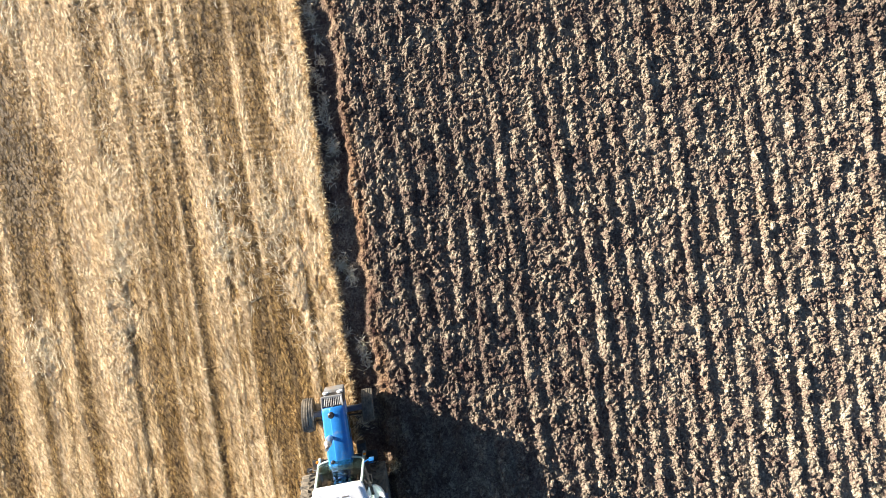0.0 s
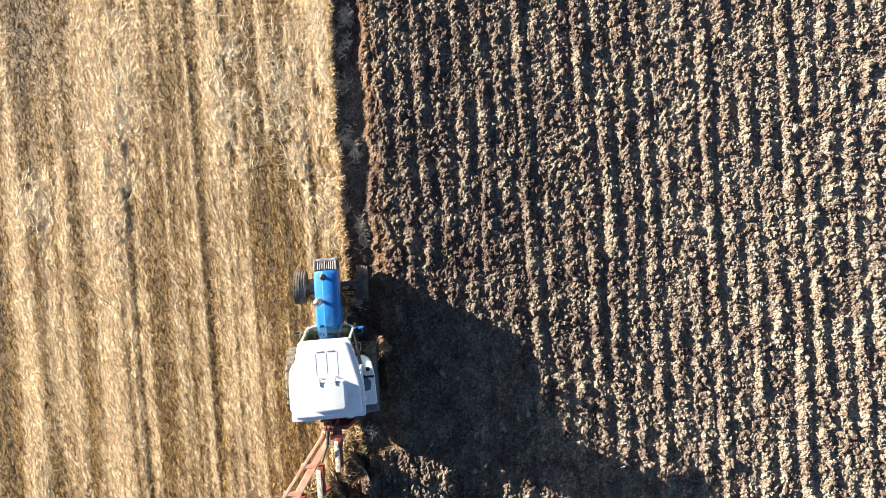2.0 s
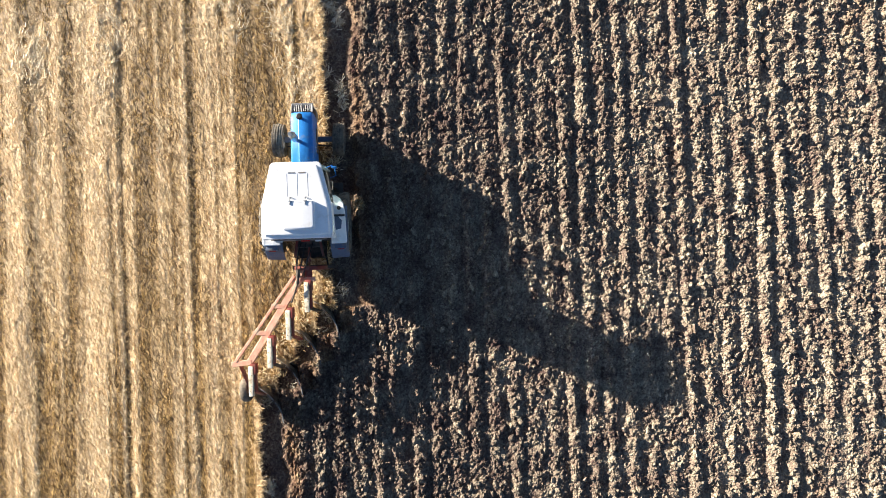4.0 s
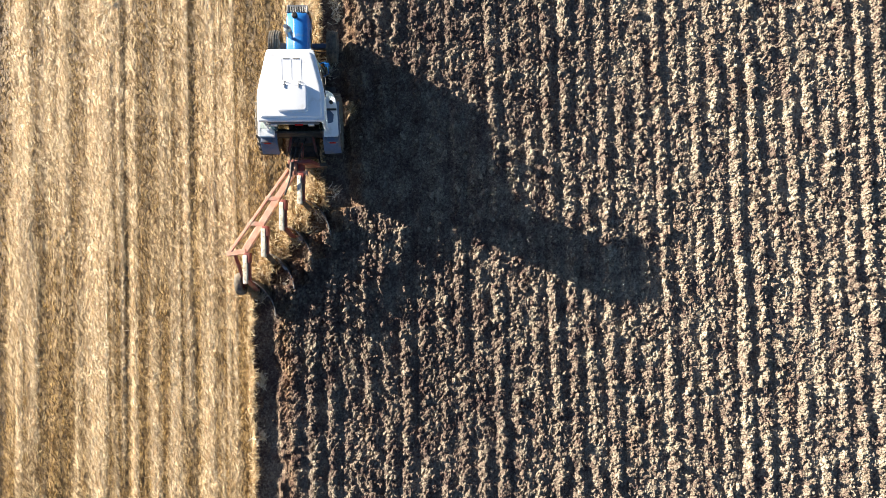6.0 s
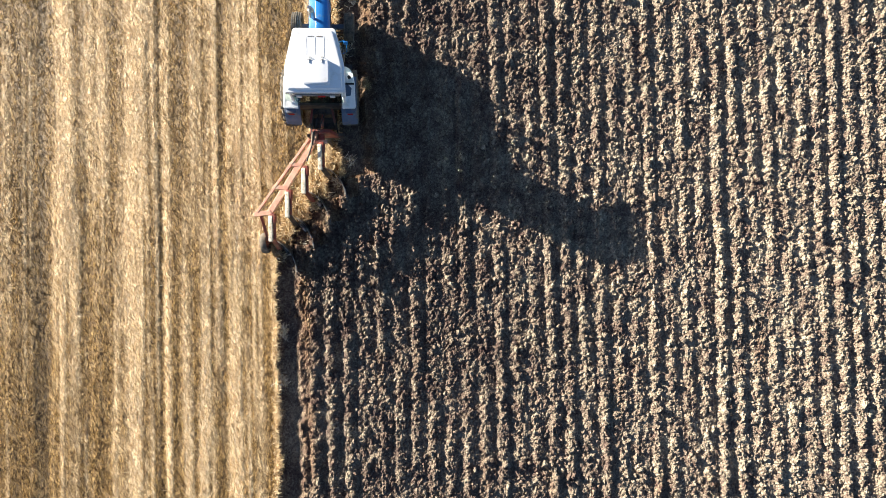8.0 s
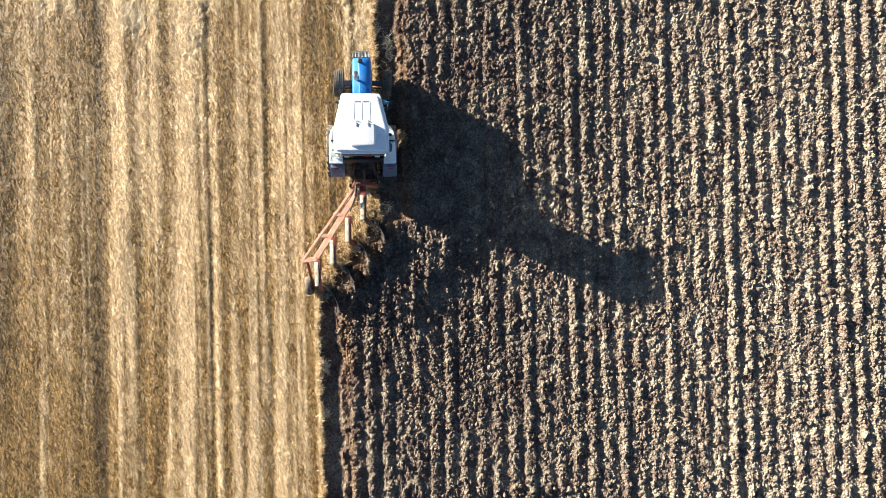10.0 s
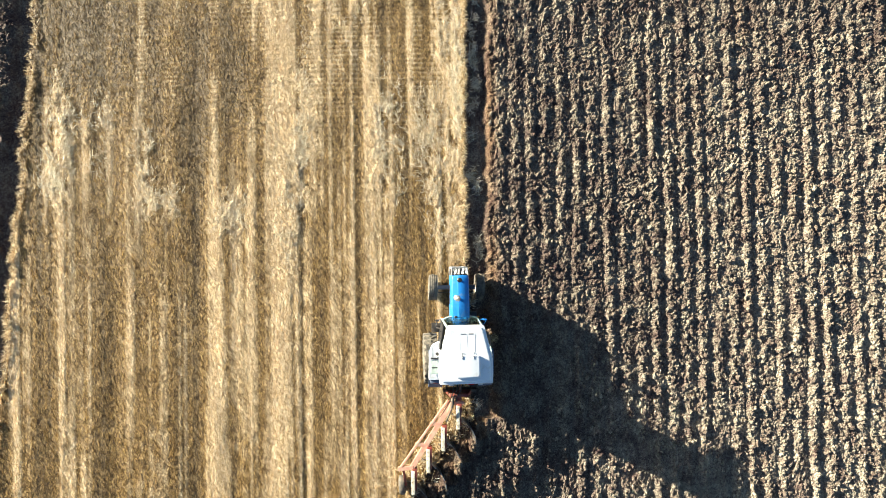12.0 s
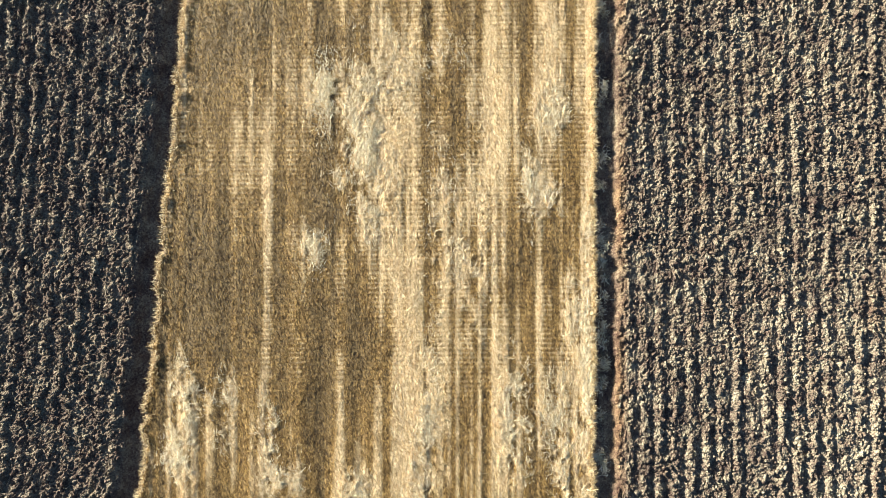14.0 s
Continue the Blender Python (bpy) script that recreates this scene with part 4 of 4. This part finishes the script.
def ico():
    bm = bmesh.new()
    bmesh.ops.create_icosphere(bm, subdivisions=1, radius=1)
    v = np.array([p.co[:] for p in bm.verts])
    f = np.array([[q.index for q in p.verts] for p in bm.faces])
    bm.free()
    return v, f


def crumb():
    """A four-sided crumb, its foot sunk in the ground."""
    v = np.array([(1, 0, -0.6), (-1, 0, -0.6), (0, 1, -0.6), (0, -1, -0.6), (0, 0, 1)], float)
    t = np.array([(0, 2, 4), (2, 1, 4), (1, 3, 4), (3, 0, 4)])
    return v, t


def lie(n, box_, crest):
    """Places on ploughed ground, away from the open furrows and wheel tracks, crowding on the crests."""
    x0, x1, y0, y1 = box_
    m = n * 4
    x, y = rng.uniform(x0, x1, m), rng.uniform(y0, y1, m)
    z, tilled = ground_height(x, y)
    er, el = right_edge(y), left_edge(y)
    keep = tilled & ~((x > er) & (x < er + 0.50) & (rng.random(m) > 0.10)) & ~((x < el) & (x > el - 0.6) & (rng.random(m) > 0.06))
    keep &= ~((np.abs(x - 0.62) < 0.5) & (y > -3.0) & (y < 2.5))
    keep &= rng.random(m) < np.clip(0.40 + crest * z, 0.10, 1)
    return x[keep][:n], y[keep][:n], z[keep][:n]


def clod_field(name, shape, count, box_, lo, hi, power, long_, crest, label):
    """Loose lumps lying on the ploughed ground."""
    base, tris = shape
    x, y, z = lie(count, box_, crest)
    n = len(x)
    r = lo * (hi / lo) ** (rng.random(n) ** power)
    s = np.stack([r * rng.uniform(0.7, 1.1, n), r * rng.uniform(0.8, long_, n), r * rng.uniform(0.6, 1.0, n)], -1)
    v = base[None] * (1 + rng.uniform(-0.35, 0.35, (n, len(base), 1))) * s[:, None, :]
    # tumble about a level axis, then turn
    b = rng.normal(0, 0.4, n)
    c, d = np.cos(b)[:, None], np.sin(b)[:, None]
    v = np.stack([v[..., 0] * c - v[..., 2] * d, v[..., 1], v[..., 0] * d + v[..., 2] * c], -1)
    a = rng.normal(0, 0.4, n)
    c, d = np.cos(a)[:, None], np.sin(a)[:, None]
    v = np.stack([v[..., 0] * c - v[..., 1] * d, v[..., 0] * d + v[..., 1] * c, v[..., 2]], -1)
    v += np.stack([x, y, z + s[:, 2] * 0.45], -1)[:, None, :]
    f = tris[None] + (np.arange(n) * len(base))[:, None, None]
    fr = np.repeat(soil_dark(x, y), len(base))
    ob = joined(name, v.reshape(-1, 3), f.reshape(-1, 3), CLOD, {"soil_dark": fr, "rust": np.repeat(rust(x, y), len(base))})
    ob.data.shade_flat()
    return tagged(ob, label, "clods", kind="stuff")


FIELD = (-21.0, 17.2, -14.2, 22.2)
clod_field("soil_clods", ico(), 22000, FIELD, 0.022, 0.085, 2.2, 1.6, 9, "loose brown clay clods on the ploughed ground")
clod_field("soil_crumbs", crumb(), 150000, FIELD, 0.012, 0.036, 1.2, 1.5, 5.0, "small brown soil crumbs on the ploughed ground")
clod_field("turned_clods", ico(), 1500, (-1.7, 1.6, -7.0, -2.5), 0.02, 0.07, 1.4, 1.8, 2, "dark moist clods just thrown up by the plough")


def straws(name, x, y, z, ln, wd, head, rise, cov, label, pointed=False, mat=None):
    """Single straws from x, y, z: flat slips turned any way about their length."""
    n = len(x)
    ax = np.stack([np.cos(head) * np.cos(rise), np.sin(head) * np.cos(rise), np.sin(rise)], -1)
    lev = np.stack([-np.sin(head), np.cos(head), np.zeros(n)], -1)
    up = np.cross(ax, lev)
    t = rng.uniform(0, math.pi, n)[:, None]
    side = (lev * np.cos(t) + up * np.sin(t)) * wd[:, None]
    p = np.stack([x, y, z], -1)
    tip = p + ax * ln[:, None]
    v = np.stack([p - side, p + side, tip] if pointed else [p - side, p + side, tip + side * 0.6, tip - side * 0.6], 1)
    m = v.shape[1]
    ob = joined(name, v.reshape(-1, 3), np.arange(n * m).reshape(n, m), mat or STRAW, {"cover": np.repeat(cov, m), "bare": np.repeat(bare_cover(x, y) * 0.8, m)})
    return tagged(ob, label, "straw", kind="stuff")


def on_stubble(n):
    x, y = rng.uniform(-15.4, 0.35, n), rng.uniform(-14.2, 22.2, n)
    k = (x > left_edge(y) - 0.02) & (x < right_edge(y) + 0.02)
    return x[k], y[k]


# cut stalks standing in drill rows across the strip
x, y = on_stubble(270000)
y = np.round(y / 0.155) * 0.155 + rng.normal(0, 1, len(y)) * (0.018 + 0.05 * (1 - smooth(3, 8, y))) + 0.05 * (vnoise(x * 0.5, y * 0.3, 91) - 0.5)
n = len(x)
straws("stubble_stalks", x, y, stubble_height(x, y) - 0.01, rng.uniform(0.022, 0.045, n), rng.uniform(0.004, 0.008, n), rng.uniform(0, 2 * math.pi, n), rng.uniform(0.4, 1.2, n), straw_cover(x, y) * 0.7, "short cut wheat stalks standing in drill rows", True)
# loose straw lying over them
x, y = on_stubble(700000)
c = straw_cover(x, y)
k = rng.random(len(x)) < 0.30 + 0.50 * c
x, y, c = x[k], y[k], c[k]
n = len(x)
head = np.where(rng.random(n) < 0.7, rng.normal(2.05, 0.4, n), rng.uniform(0, 2 * math.pi, n))
straws("straw_litter", x, y, stubble_height(x, y) + rng.uniform(0.0, 0.014, n) * (1 - 0.5 * c), rng.uniform(0.09, 0.24, n), rng.uniform(0.004, 0.008, n), head, rng.uniform(-0.05, 0.13, n) * (1 - 0.5 * c), np.clip(c * 1.1, 0, 1), "pale loose straw littering the stubble", True)
# long straw in the flocks, combed this way and that
x, y = on_stubble(1500000)
c = straw_heap(x, y)
k = rng.random(len(x)) < 0.55 * np.clip(c - 0.06, 0, 1)
x, y, c = x[k], y[k], c[k]
n = len(x)
head = 1.75 + 1.2 * (vnoise(x * 0.9, y * 0.6, 94) - 0.5) + rng.normal(0, 0.75, n)
straws("straw_flocks", x, y, stubble_height(x, y) + rng.uniform(0.0, 0.035, n), rng.uniform(0.10, 0.30, n), rng.uniform(0.005, 0.010, n), head, rng.uniform(-0.05, 0.30, n), np.clip(0.7 + 0.3 * c, 0, 1), "pale long straw lying in flocks on the stubble", True, BLEACHED)
# a fringe hanging over the cut edges, and wisps in the furrows
y = rng.uniform(-14, 22, 15000)
y = y + 0.8 * (vnoise(y * 1.7, y * 0, 93) - 0.5)
x = np.where(rng.random(15000) < 0.6, right_edge(y) - np.abs(rng.normal(0, 0.08, 15000)), left_edge(y) + np.abs(rng.normal(0, 0.08, 15000)))
n = len(x)
straws("edge_straw", x, y, 0.02 + rng.uniform(0, 0.08, n), rng.uniform(0.05, 0.19, n), rng.uniform(0.005, 0.011, n), np.where(x > -7, rng.normal(0, 0.8, n), rng.normal(math.pi, 0.8, n)), rng.uniform(-0.4, 0.5, n), rng.uniform(0.5, 1.0, n), "ragged straw fringe along the cut edge")
knot_y = np.where(rng.random(64) < 0.75, rng.uniform(2.5, 22, 64), rng.uniform(-14, 2, 64))
y = np.repeat(knot_y, 60) + rng.normal(0, 0.10, 64 * 60)
x = right_edge(y) + np.repeat(rng.uniform(0.05, 0.45, 64), 60) + rng.normal(0, 0.06, 64 * 60)
n = len(x)
straws("furrow_straw", x, y, ground_height(x, y)[0] + rng.uniform(0.0, 0.06, n), rng.uniform(0.06, 0.18, n), rng.uniform(0.009, 0.016, n), rng.uniform(0, 2 * math.pi, n), rng.uniform(0, 0.5, n), rng.uniform(0.85, 1.0, n), "wisps of pale straw fallen into the open furrow", False, BLEACHED)

# a bunch of straw pushed along before the rear wheel
k = 420
x, y = 0.98 + rng.normal(0, 0.06, k), 0.10 + rng.normal(0, 0.06, k)
o = straws("straw_tuft", x, y, 0.06 + rng.uniform(0, 0.2, k), rng.uniform(0.04, 0.10, k), rng.uniform(0.005, 0.010, k), rng.uniform(0, 2 * math.pi, k), rng.uniform(-0.2, 1.2, k), rng.uniform(0.2, 0.8, k), "small golden straw bunch on the turned soil")
o["category"] = "straw bunch"

# stubble torn up and dragged along by the plough bodies
k = 620
x = np.concatenate([rng.normal(xb - 0.02, 0.15, k) for yb, xb in BODIES])
y = np.concatenate([rng.normal(yb + 0.22, 0.17, k) for yb, xb in BODIES])
n = len(x)
o = straws("torn_straw", x, y, 0.02 + np.abs(rng.normal(0, 0.12, n)), rng.uniform(0.05, 0.17, n), rng.uniform(0.006, 0.012, n), rng.uniform(0, 2 * math.pi, n), rng.uniform(-0.2, 0.9, n), rng.uniform(0.35, 1.0, n), "golden torn stubble heaped before the plough bodies")


# big lumps that can be told apart, beside the furrow and behind the plough
base, tris = ico()
shapes = []
for k in range(10):
    v = base * (1 + rng.uniform(-0.3, 0.3, (len(base), 1))) * np.array([rng.uniform(0.7, 1.0), rng.uniform(0.9, 1.6), rng.uniform(0.55, 0.8)])
    me = bpy.data.meshes.new("clod")
    me.from_pydata([tuple(q) for q in v], [], [tuple(int(i) for i in q) for q in tris])
    me.materials.append(CLOD)
    set_field(me, "soil_dark", np.full(len(v), 0.35 if k < 6 else 0.7))
    shapes.append(me)
x, y, z = lie(290, (0.7, 8.5, -10.0, 9.0), 9)
for k in range(len(x)):
    r = float(rng.uniform(0.05, 0.09))
    wet = x[k] < 3.0
    o = new("clod", shapes[6 + k % 4] if wet else shapes[k % 6])
    o.parent = ground
    o.matrix_basis = pose(float(x[k]), float(y[k]), float(z[k]) + 0.3 * r, 0, 0, float(rng.uniform(-40, 40))) @ Matrix.Scale(r, 4)
